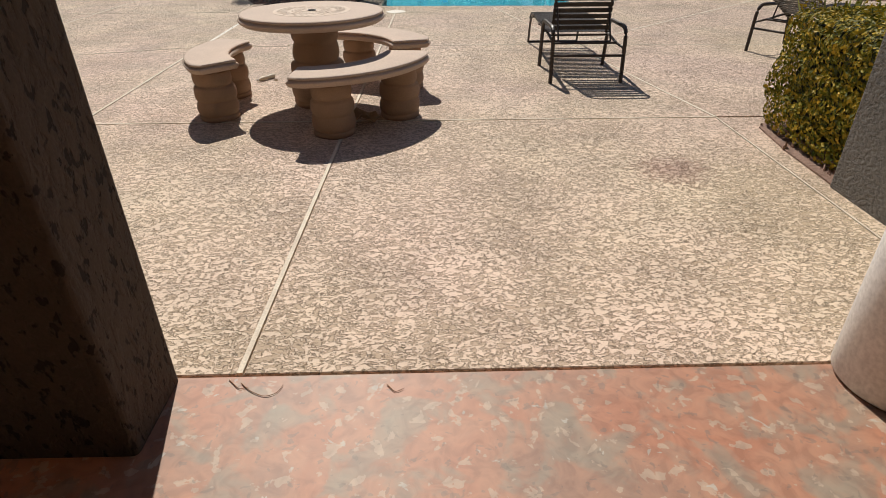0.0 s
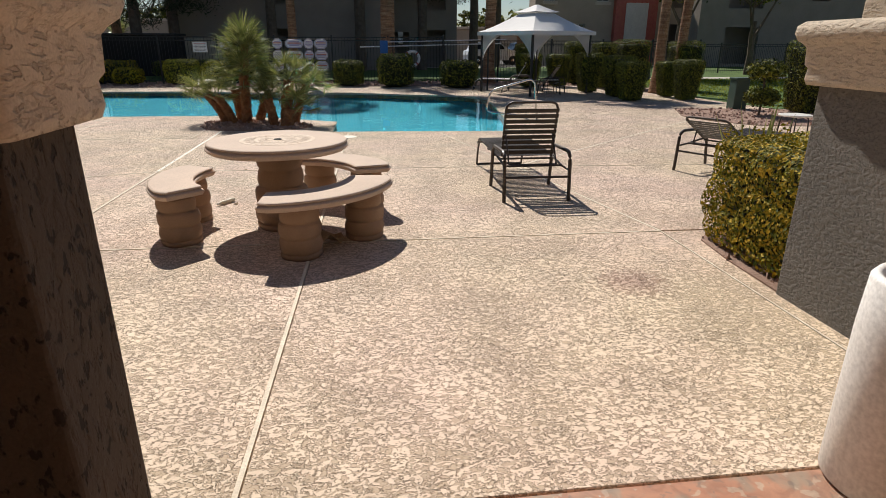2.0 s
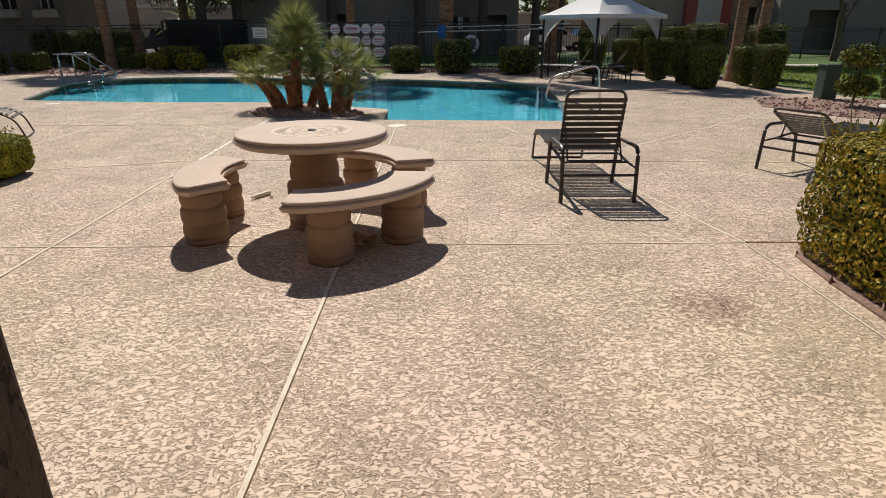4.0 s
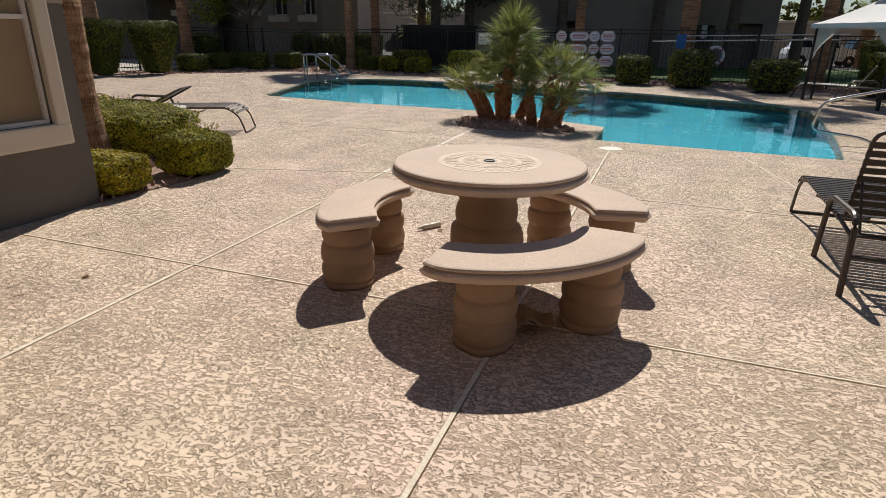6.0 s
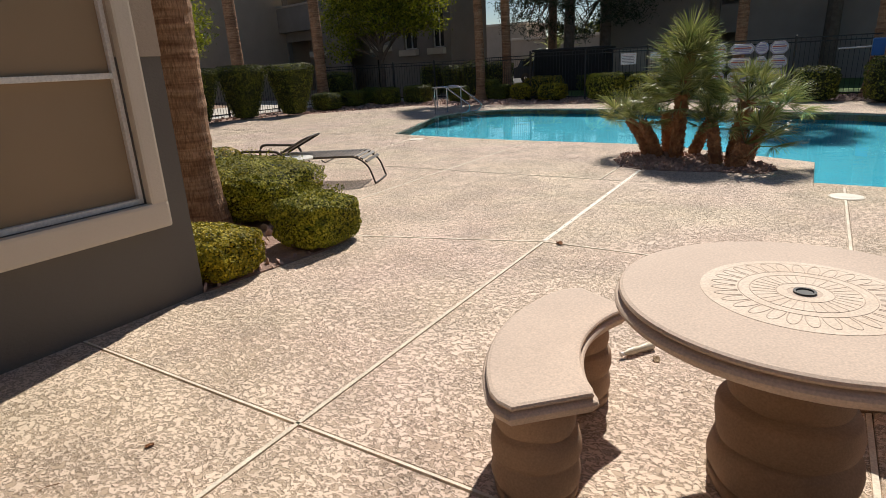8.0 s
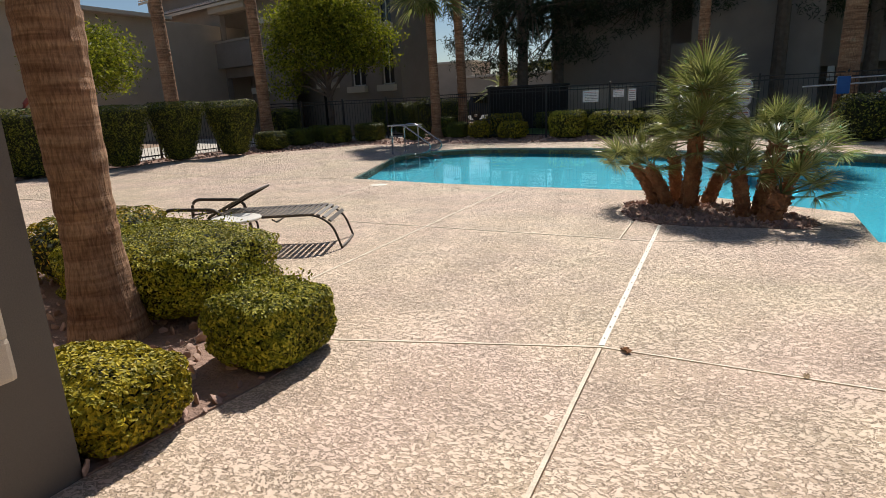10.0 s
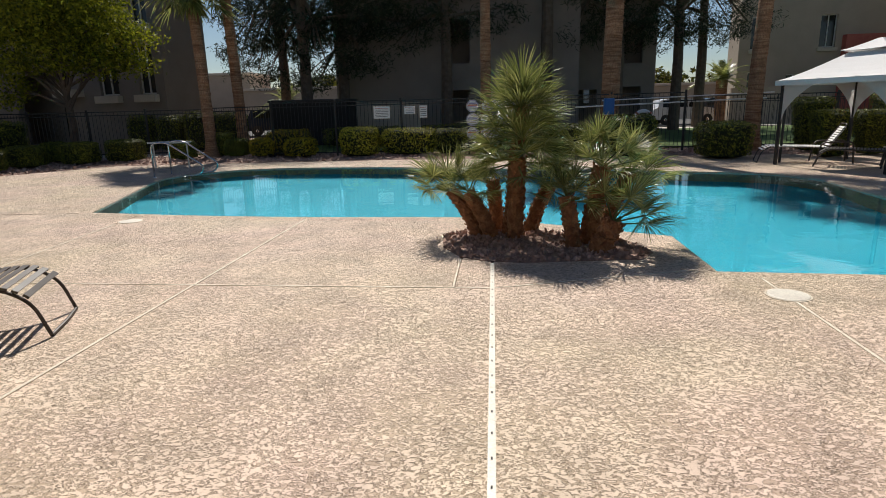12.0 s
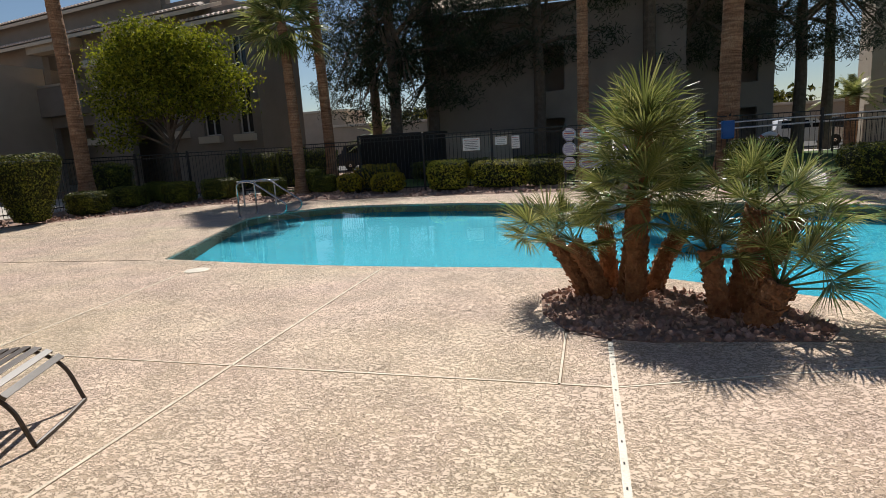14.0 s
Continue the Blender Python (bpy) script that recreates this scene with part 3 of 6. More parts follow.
# coping rim round the pool
bm = bmesh.new()
o, i_ = offset_loop(pool_loop, 0.16), offset_loop(pool_loop, -0.012)
for lo_z, hi_z in ((-0.075, 0.003),):
    rings = [[bm.verts.new((x, y, z)) for x, y in loop] for loop, z in ((o, 0.001), (i_, hi_z), (offset_loop(pool_loop, -0.022), hi_z - 0.02), (i_, lo_z), (offset_loop(pool_loop, 0.0), lo_z))]
    for p, q in zip(rings, rings[1:]):
        for k in range(n):
            bm.faces.new((p[k], p[(k + 1) % n], q[(k + 1) % n], q[k]))
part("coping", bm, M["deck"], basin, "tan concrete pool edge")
bpy.data.objects.remove(cutter)

# long white deck drain with slots
drain = thing("deck_drain", "white plastic slotted strip drain set in the deck", "drain", kind="structure")
bm = boxed(-0.019, 0.019, 0, 3.55, -0.02, 0.003, 0.002)
drain.matrix_world = pose(xa(7.74), 7.74, 0, 0, 0, 0.6)
part("drain_strip", bm, M["drain"], drain)
# Slots are near-black blocks on the strip; the holes' shade is their colour.
for k in range(17):
    y = 0.1 + 0.2 * k
    part("drain_slot", boxed(-0.004, 0.004, y, y + 0.022, 0.0031, 0.0042), M["dark"], drain)
for x, y in ((-0.40, 10.34), (-7.96, 13.6)):
    lid = thing("skimmer_lid", "round cream plastic skimmer lid flush in the deck", "skimmer lid", pose(x, y, 0.001), "skimmer lids")
    part("lid", lathe(bmesh.new(), [(0.15, -0.004), (0.15, 0.004), (0.14, 0.007), (0.02, 0.008)], 28), M["drain"], lid)
    part("rim", lathe(bmesh.new(), [(0.165, -0.004), (0.165, 0.003), (0.152, 0.003), (0.152, -0.004)], 28, cap=False), M["joint"], lid)

# red patio under the porch
bm = bmesh.new()
prism(bm, [(-14, -6), (14, -6), (14, edge(14)), (2.6, edge(2.6)), (-0.7, edge(-0.7)), (-4.6, edge(-4.6)), (-14, edge(-14))], -0.12, 0.004)
es = [e for e in bm.edges if all(v.co.z > 0 for v in e.verts)]
bmesh.ops.bevel(bm, geom=es, offset=0.006, segments=2, affect="EDGES")
tagged(part("patio_floor", bm, M["patio"]), "worn red stained concrete porch floor", "floor", kind="structure")


# ---- porch pillars ----
def pillar(x0, x1, y0, y1, cap_z, body, category_label, lean=0.0):
    p = thing("porch_pillar", category_label, "pillar", kind="structure")
    cx, cy = (x0 + x1) / 2, (y0 + y1) / 2
    w, d = (x1 - x0) / 2, (y1 - y0) / 2

    def ring(bm, grow, z):
        r = 0.02 + max(0, grow) * 0.3
        pts = []
        for sx, sy in ((1, 1), (-1, 1), (-1, -1), (1, -1)):
            for k in range(4):
                a = math.atan2(sy, sx) - math.pi / 4 + k * math.pi / 6
                pts.append((cx + sx * (w + grow - r) + r * math.cos(a), cy + sy * (d + grow - r) + r * math.sin(a), z))
        return [bm.verts.new(q) for q in pts]

    def stack(levels):
        bm = bmesh.new()
        rs = [ring(bm, g, z) for g, z in levels]
        for a, b in zip(rs, rs[1:]):
            for k in range(len(a)):
                bm.faces.new((a[k], a[(k + 1) % len(a)], b[(k + 1) % len(a)], b[k]))
        bm.faces.new(rs[-1]); bm.faces.new(rs[0][::-1])
        return bm

    part("pillar_base", stack([(0.0, -0.05), (0.0, cap_z)]), body, p)
    part("pillar_cap", stack([(-0.03, cap_z - 0.01), (0.055, cap_z), (0.065, cap_z + 0.03), (0.06, cap_z + 0.09), (0.075, cap_z + 0.11), (0.08, cap_z + 0.20),
                              (0.095, cap_z + 0.22), (0.12, cap_z + 0.24), (0.135, cap_z + 0.275), (0.13, cap_z + 0.315), (0.10, cap_z + 0.34), (-0.05, cap_z + 0.35)]),
         M["cream_stucco"], p, "cream moulded stucco cap", True)
    part("pillar_shaft", stack([(-0.09, cap_z + 0.34), (-0.09, 3.2)]), M["cream_stucco"], p)
    return p


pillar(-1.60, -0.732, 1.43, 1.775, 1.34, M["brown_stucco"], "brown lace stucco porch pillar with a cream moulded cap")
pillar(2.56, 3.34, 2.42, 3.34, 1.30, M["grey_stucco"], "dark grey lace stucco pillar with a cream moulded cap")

# white drum beside the walkway
drum = thing("white_bin", "tall white cylindrical litter bin with rounded rim", "litter bin", pose(1.83, 1.69, 0.004))
part("drum", lathe(bmesh.new(), [(0.20, 0.0), (0.215, 0.015), (0.213, 0.6), (0.205, 0.78), (0.19, 0.80), (0.17, 0.79), (0.16, 0.70)], 48), M["white"], drum, smooth=True)
# Near-black disc in place of the bin's shaded inside.
part("opening", lathe(bmesh.new(), [(0.158, 0.705), (0.02, 0.708)], 32), M["dark"], drum)

# ---- clubhouse wall with screened windows ----
house = thing("wall_clubhouse", "grey and tan stucco clubhouse wall with cream window surround", "wall", kind="structure")
X0, YE = -4.47, 5.61
wins = [(4.43, 5.31, 0.74, 2.35), (3.1, 4.18, 0.74, 2.35), (1.9, 2.85, 0.74, 2.35)]


def wall_band(z0, z1, material, name, proud=0.0):
    bm = wall_sheet(bmesh.new(), -5.0, YE, z0, z1, wins, 0.22 + proud, lambda u, w, d: (X0 + proud - d, u, w))
    return part(name, bm, material, house)


wall_band(-0.1, 1.65, M["wall_grey"], "lower_wall")
wall_band(1.65, 4.6, M["wall_tan"], "upper_wall", 0.012)
part("end_wall", boxed(-12.5, X0 - 0.22, YE - 0.25, YE - 0.002, -0.1, 4.6), M["wall_grey"], house)
part("roof_slab", boxed(-12.8, X0 + 0.5, -5.0, YE + 0.5, 4.6, 4.8, 0.03), M["tile_roof"], house)
# foam surround: one band round all windows, with rounded outer edge
bm = bmesh.new()
box(bm, X0 + 0.001, X0 + 0.07, 1.7, 5.435, 0.565, 0.74, 0.022)
box(bm, X0 + 0.001, X0 + 0.07, 1.7, 5.435, 2.35, 2.55, 0.022)
box(bm, X0 + 0.001, X0 + 0.068, 5.31, 5.434, 0.73, 2.36, 0.02)
box(bm, X0 + 0.001, X0 + 0.064, 4.18, 4.43, 0.73, 2.36, 0.012)
box(bm, X0 + 0.001, X0 + 0.064, 2.85, 3.10, 0.73, 2.36, 0.012)
part("window_surround", bm, M["trim"], house, "cream foam window surround")
for k, (a, b, c, d) in enumerate(wins):
    w = tagged(new("window_%d" % (k + 1)), "white framed window covered by a tan sun screen", "window", kind="structure")
    x = X0 - 0.06
    bm = bmesh.new()
    for y0, y1, z0, z1 in ((a, b, c, c + 0.035), (a, b, d - 0.035, d), (a, a + 0.03, c + 0.035, d - 0.035), (b - 0.03, b, c + 0.035, d - 0.035), (a + 0.03, b - 0.03, 1.525, 1.56)):
        box(bm, x, x + 0.05, y0, y1, z0, z1, 0.004)
    part("window_frame", bm, M["vinyl"], w)
    part("sun_screen", boxed(x + 0.01, x + 0.016, a + 0.03, b - 0.03, c + 0.035, 1.525), M["screen"], w, "tan woven sun screen")
    part("sun_screen", boxed(x + 0.01, x + 0.016, a + 0.03, b - 0.03, 1.56, d - 0.035), M["screen"], w, "tan woven sun screen")


# ---- stone table and benches ----
TC = (-0.783, 5.268)


def stacked_profile(r, h, flare, rolls=4, base=0.05, foot=1.1):
    """Cast pedestal: a broad foot and rolls like stacked boulders that narrow upwards, with deep seams."""
    out = [(r * foot * 0.97, 0.0), (r * foot, base * 0.5), (r * foot * 0.985, base)]
    for k in range(rolls):
        z0 = base + (h - base) * k / rolls
        z1 = base + (h - base) * (k + 1) / rolls
        u = k / max(1, rolls - 1)
        b = (foot + (1.0 - foot) * min(1.0, u * 1.25)) * (1.0, 1.04, 0.97, 1.02)[k % 4]
        for w, f in ((0.925, 0.0), (0.975, 0.07), (1.01, 0.2), (1.03, 0.42), (1.02, 0.64), (0.99, 0.85), (0.955, 0.95)):
            out.append((r * b * w, z0 + 0.002 + (z1 - z0 - 0.004) * f))
    return out + [(r * 0.9, h - 0.012), (flare, h)]


def disc_profile(r, z, t):
    return [(r - 0.10, z - t), (r - 0.035, z - t + 0.004), (r - 0.012, z - t + 0.02), (r - 0.001, z - t * 0.62), (r, z - t * 0.50), (r - 0.006, z - t * 0.40), (r - 0.016, z - t * 0.34), (r - 0.027, z - t * 0.31), (r - 0.027, z - t * 0.25),
            (r - 0.015, z - t * 0.22), (r - 0.013, z - t * 0.14), (r - 0.017, z - t * 0.05), (r - 0.028, z)]


table = thing("stone_table", "round tan cast stone table with whitewashed sunburst inlay", "table", pose(*TC, -0.006))
bm = lathe(bmesh.new(), stacked_profile(0.185, 0.675, 0.19, 4, 0.05, 1.28), 40, squash=0.022)
part("pedestal", bm, M["cast"], table, "brown stacked-boulder pedestal", True)
bm = lathe(bmesh.new(), disc_profile(0.592, 0.755, 0.085), 72)
part("tabletop", bm, M["cast_top"], table, "pale round stone top with moulded edge")
bm = lathe(bmesh.new(), [(0.312, 0.7550), (0.312, 0.7562), (0.285, 0.7562), (0.285, 0.7557), (0.05, 0.7557), (0.05, 0.7550)], 72, cap=False)
part("inlay_ring", bm, M["inlay"], table, "whitewashed round inlay")
bm = bmesh.new()
for k in range(30):
    a = 2 * math.pi * k / 30
    loop = []
    for s in range(13):
        t = math.pi * s / 12
        r_ = 0.20 + 0.078 * math.sin(t)
        loop.append((r_ * math.cos(a - 0.085 * math.cos(t)), r_ * math.sin(a - 0.085 * math.cos(t)), 0.7550))
    tube(bm, loop, 0.0022, 5)
    box(bm, 0.085, 0.155, -0.0016, 0.0016, 0.7540, 0.7566, m=Matrix.Rotation(a + 0.1, 4, "Z"))
for rr in (0.195, 0.16, 0.082):
    tube(bm, [(rr * math.cos(2 * math.pi * k / 60), rr * math.sin(2 * math.pi * k / 60), 0.7550) for k in range(60)], 0.0022, 5, closed=True)
part("inlay_petal_line", bm, M["cast_top"], table, "tan sunburst petal lines")
part("umbrella_sleeve", lathe(bmesh.new(), [(0.034, 0.756), (0.034, 0.761), (0.026, 0.761), (0.024, 0.7565), (0.002, 0.7562)], 24), M["iron"], table, "dark umbrella hole ring")


def bench(cx, cy, mid, label, half=42.5, r0=0.605, r1=1.0, spread=23):
    b = thing("stone_bench", label, "bench", pose(cx, cy, 0, 0, 0, mid), "benches round the stone table")
    zt, t = 0.465, 0.078
    bm = bmesh.new()
    steps = 22

    def loop(inset, z):
        a_in = math.radians(half)
        pts = []
        ro, ri = r1 - inset, r0 + inset
        trim_o, trim_i = inset / ro, inset / ri
        cr = 0.045
        for k in range(steps + 1):
            a = -a_in + trim_o + (2 * a_in - 2 * trim_o) * k / steps
            e = min(k, steps - k)
            rr = ro - (cr if e == 0 else 0.012 if e == 1 else 0.0)
            pts.append((rr * math.cos(a), rr * math.sin(a)))
        for k in range(steps + 1):
            a = a_in - trim_i - (2 * a_in - 2 * trim_i) * k / steps
            e = min(k, steps - k)
            rr = ri + (0.012 if e == 0 else 0)
            pts.append((rr * math.cos(a), rr * math.sin(a)))
        return [bm.verts.new((x, y, z)) for x, y in pts]

    rings = [loop(i, z) for i, z in ((0.05, zt - t), (0.015, zt - t + 0.006), (0.002, zt - t * 0.62), (0.0, zt - t * 0.5), (0.005, zt - t * 0.40), (0.014, zt - t * 0.34), (0.025, zt - t * 0.31), (0.025, zt - t * 0.25), (0.014, zt - t * 0.22), (0.013, zt - t * 0.12), (0.018, zt - t * 0.04), (0.030, zt))]
    for p, q in zip(rings, rings[1:]):
        for k in range(len(p)):
            bm.faces.new((p[k], p[(k + 1) % len(p)], q[(k + 1) % len(p)], q[k]))
    bm.faces.new(rings[0][::-1]); bm.faces.new(rings[-1])
    bmesh.ops.recalc_face_normals(bm, faces=bm.faces[:])
    part("seat", bm, M["cast_top"], b, "pale curved stone seat slab")
    for s in (-1, 1):
        a = math.radians(spread * s)
        rr = (r0 + r1) / 2
        leg = part("leg", lathe(bmesh.new(), stacked_profile(0.148, zt - t + 0.004, 0.14, 3, 0.04, 1.06), 30, squash=0.022), M["cast"], b, "brown stacked-boulder leg", True)
        leg.matrix_basis = pose(rr * math.cos(a), rr * math.sin(a), 0, 0, 0, 50 * s)
    return b


bench(-0.80, 5.195, -49, "curved tan cast stone bench, partly under the table's shadow")
bench(-0.865, 5.265, 187, "curved tan cast stone bench in full sun", 37, 0.61, 0.98, 24)
bench(-0.755, 5.305, 51, "curved tan cast stone bench on the pool side of the table", 37.5, 0.61, 0.99, 22)

# litter on the deck by the table
pb = thing("plastic_bottle", "small pale crushed plastic bottle lying on the deck", "bottle", pose(-1.46, 6.05, 0.022, 90, 0, -34))
part("body", lathe(bmesh.new(), [(0.015, -0.10), (0.021, -0.094), (0.020, -0.03), (0.016, 0.0), (0.021, 0.03), (0.019, 0.07), (0.010, 0.095), (0.009, 0.105)], 16), M["bottle"], pb, smooth=True)
part("cap", lathe(bmesh.new(), [(0.012, 0.105), (0.012, 0.12), (0.005, 0.122)], 14), M["white"], pb)


def crumpled(name, label, category, x, y, size, material, seed, z=0.0):
    rng = random.Random(seed)
    bm = bmesh.new()
    bmesh.ops.create_grid(bm, x_segments=7, y_segments=4, size=0.5)
    for v in bm.verts:
        v.co.x *= size * 1.7
        v.co.y *= size * (1 - 1.2 * abs(v.co.x / size / 1.7) ** 2)
        v.co.z = size * 0.22 * (1 + math.sin(v.co.x * 40 + seed) * 0.5 + rng.uniform(-0.5, 0.5)) + abs(v.co.y) * 0.5
    lo = min(v.co.z for v in bm.verts)
    for v in bm.verts:
        v.co.z -= lo
    ext = bmesh.ops.extrude_face_region(bm, geom=bm.faces[:])
    for v in [g for g in ext["geom"] if isinstance(g, bmesh.types.BMVert)]:
        v.co.z += 0.003
    ob = tagged(part(name, bm, material), label, category)
    ob.matrix_world = pose(x, y, z, 0, 0, seed * 67)
    return ob


crumpled("dry_leaf", "curled dry brown palm husk lying under the bench", "dry leaf", -0.40, 4.63, 0.20, M["dry"], 3)
crumpled("dry_leaf", "curled dry brown leaf scrap under the bench", "dry leaf", -0.52, 4.78, 0.12, M["dry"], 5)
crumpled("dry_leaf", "small dark leaf scrap on the deck", "dry leaf", -1.36, 6.01, 0.034, M["dry"], 7)
crumpled("dry_leaf", "small dark leaf scrap on the deck", "dry leaf", -3.10, 4.30, 0.022, M["fanbark"], 9)
crumpled("dry_leaf", "small clump of dark debris on the deck joint", "dry leaf", -2.52, 7.70, 0.045, M["fanbark"], 2)
crumpled("dry_leaf", "small tuft of dry debris on the deck joint", "dry leaf", -1.59, 7.70, 0.03, M["dry"], 4)


def twig(points, z, label):
    """Thin dry strand lying on the ground."""
    T = tagged(new("twig"), label, "twig", "fallen twigs")
    T.matrix_world = pose(points[0][0], points[0][1], z)
    o = Vector((*points[0], 0))
    part("strand", tube(bmesh.new(), rounded([Vector((*p, 0.004)) - o for p in points], 0.04, 4), 0.0018, 5, 0.001), M["bark"], T)


twig([(-3.20, 3.98), (-3.24, 3.93), (-3.20, 3.88)], 0.0, "short curled brown twig on the deck")
twig([(-3.52, 3.66), (-3.44, 3.62), (-3.37, 3.64), (-3.34, 3.68)], 0.0, "short curled brown twig on the deck")
twig([(-0.50, 1.74), (-0.46, 1.70), (-0.40, 1.67), (-0.36, 1.69), (-0.35, 1.73)], 0.004, "curled brown strand on the red porch floor")
twig([(-0.55, 1.76), (-0.50, 1.71), (-0.47, 1.72)], 0.004, "curled brown strand on the red porch floor")
twig([(0.02, 1.72), (0.05, 1.68), (0.08, 1.70)], 0.004, "fine brown strand on the red porch floor")

# ---- pool loungers ----
def lounger(m, back_angle, label, frame_mat, strap_mat, name="pool_lounger", group="pool loungers"):
    """Strap chaise; hinge at the origin, feet towards +y. back_angle: from the seat, in degrees."""
    L = thing(name, label, "lounger", m, group)
    w, zs, ln = 0.30, 0.36, 1.20
    bm = bmesh.new()
    for s in (-1, 1):
        side = rounded([(s * w, -0.30, zs - 0.03), (s * w, 0.0, zs), (s * w, ln, zs + 0.02), (s * w, ln + 0.17, zs - 0.10), (s * w, ln + 0.25, 0.014)], 0.10, 5)
        tube(bm, side, 0.013, 8)
    tube(bm, rounded([(-w, ln + 0.25, 0.014), (0, ln + 0.262, 0.014), (w, ln + 0.25, 0.014)], 0.05), 0.013, 8)
    tube(bm, [(-w, 0.06, zs - 0.02), (w, 0.06, zs - 0.02)], 0.011, 8)
    tube(bm, [(-w, -0.30, zs - 0.03), (w, -0.30, zs - 0.03)], 0.011, 8)
    tube(bm, [(-w, 0.72, zs - 0.02), (-w * 0.6, 0.72, zs - 0.07), (w * 0.6, 0.72, zs - 0.07), (w, 0.72, zs - 0.02)], 0.009, 8)
    part("seat_frame", bm, frame_mat, L)
    for s in (-1, 1):
        arm = rounded([(s * (w + 0.035), -0.50, 0.0), (s * (w + 0.035), -0.46, 0.495), (s * (w + 0.035), 0.16, 0.475), (s * (w + 0.035), 0.24, 0.0)], 0.11, 6)
        bm = bmesh.new()
        tube(bm, arm, 0.019, 8)
        tube(bm, [(s * (w + 0.035), -0.47, zs - 0.05), (s * w, -0.30, zs - 0.03)], 0.011, 8)
        tube(bm, [(s * (w + 0.035), 0.21, zs - 0.01), (s * w, 0.20, zs)], 0.011, 8)
        part("armrest", bm, frame_mat, L)
    tube_rear = bmesh.new()
    tube(tube_rear, [(-w - 0.035, -0.485, 0.25), (w + 0.035, -0.485, 0.25)], 0.012, 8)
    part("cross_bar", tube_rear, frame_mat, L)
    a = math.radians(back_angle)
    bl = 0.60
    f = lambda s, d, x: (x, math.cos(a) * d - math.sin(a) * s * 0.0, zs + 0.02 + math.sin(a) * d)
    bm = bmesh.new()
    tube(bm, rounded([f(0, 0, -w + 0.03), f(0, bl, -w + 0.03), f(0, bl, w - 0.03), f(0, 0, w - 0.03)], 0.09, 6), 0.013, 8)
    part("back_frame", bm, frame_mat, L)
    if back_angle > 60:
        bm = bmesh.new()
        for s in (-1, 1):
            tube(bm, [f(0, 0.26, s * (w - 0.05)), (s * (w - 0.05), -0.28, zs - 0.02)], 0.009, 6)
        tube(bm, [(-w + 0.05, -0.28, zs - 0.02), (w - 0.05, -0.28, zs - 0.02)], 0.009, 6)
        part("back_brace", bm, frame_mat, L)
    # straps, one mesh shared by all alike
    def strap_mesh(half):
        b2 = bmesh.new()
        box(b2, -half, half, -0.021, 0.021, -0.003, 0.003, 0.0015)
        box(b2, -half - 0.004, -half + 0.004, -0.021, 0.021, -0.016, 0.003, 0.0015)
        box(b2, half - 0.004, half + 0.004, -0.021, 0.021, -0.016, 0.003, 0.0015)
        me = bpy.data.meshes.new("strap")
        b2.to_mesh(me)
        b2.free()
        me.materials.append(strap_mat)
        return me

    seat_me, back_me = strap_mesh(w + 0.012), strap_mesh(w - 0.018)
    d = 0.05
    while d < ln + 0.19:
        o = new("strap", seat_me)
        o.parent = L
        bend = max(0.0, d - ln + 0.05)
        o.matrix_basis = pose(0, d, zs + 0.016 + 0.02 * min(d, ln) / ln - bend * bend * 1.9, -bend * 190)
        d += 0.062
    d = 0.05
    while d < bl - 0.03:
        o = new("strap", back_me)
        o.parent = L
        p = f(0, d, 0)
        o.matrix_basis = pose(p[0], p[1] - math.sin(a) * 0.014, p[2] + math.cos(a) * 0.014, back_angle)
        d += 0.058
    return L


def side_table(x, y, z, r=0.25, h=0.42):
    T = thing("side_table", "small round white side table on bent legs", "side table", pose(x, y, z), "small side tables")
    part("tabletop", lathe(bmesh.new(), [(r - 0.03, h - 0.03), (r, h - 0.025), (r + 0.006, h - 0.01), (r, h), (r - 0.02, h + 0.003), (0.01, h)], 36), M["vinyl"], T)
    for k in range(4):
        a = math.pi / 4 + k * math.pi / 2
        c, s = math.cos(a), math.sin(a)
        part("leg", tube(bmesh.new(), rounded([(c * r * 0.4, s * r * 0.4, h - 0.025), (c * r * 0.8, s * r * 0.8, h - 0.04), (c * r * 0.92, s * r * 0.92, 0.0)], 0.05), 0.011, 8), M["bronze"], T)


lounger(pose(1.66, 6.26, 0, 0, 0, -1), 106, "dark brown strap chaise lounger with upright back facing the pool", M["bronze"], M["strap"])
lounger(pose(-7.21, 9.04, 0, 0, 0, -67), 27, "brown strap chaise lounger with its back folded forward", M["bronze"], M["strap_grey"])
lounger(pose(4.42, 7.04, 0, 0, 0, -60), 150, "brown strap chaise lounger reclined beside the golden hedge", M["bronze"], M["strap"])
lounger(pose(5.0, 20.4, 0, 0, 0, 75), 122, "pale grey strap chaise lounger by the gazebo", M["bronze"], M["white"])
lounger(pose(5.7, 19.0, 0, 0, 0, 60), 125, "dark strap chaise lounger in the gazebo's shade", M["bronze"], M["strap"])
side_table(-6.62, 8.72, 0)
side_table(7.0, 9.2, 0)
side_table(5.9, 19.3, 0)


# ---- pool rails ----
def rail_bar(name, pts, label, r=0.021, group=""):
    R = thing(name, label, "pool rail", group=group)
    part("bar", tube(bmesh.new(), rounded(pts, 0.14, 6), r, 10), M["steel"], R, smooth=True)
    for p in (pts[0], pts[-1]):
        if p[2] > -0.05:
            part("escutcheon", lathe(bmesh.new(), [(0.05, 0.0), (0.05, 0.008), (0.03, 0.02)], 16, p[0], p[1]), M["steel"], R)


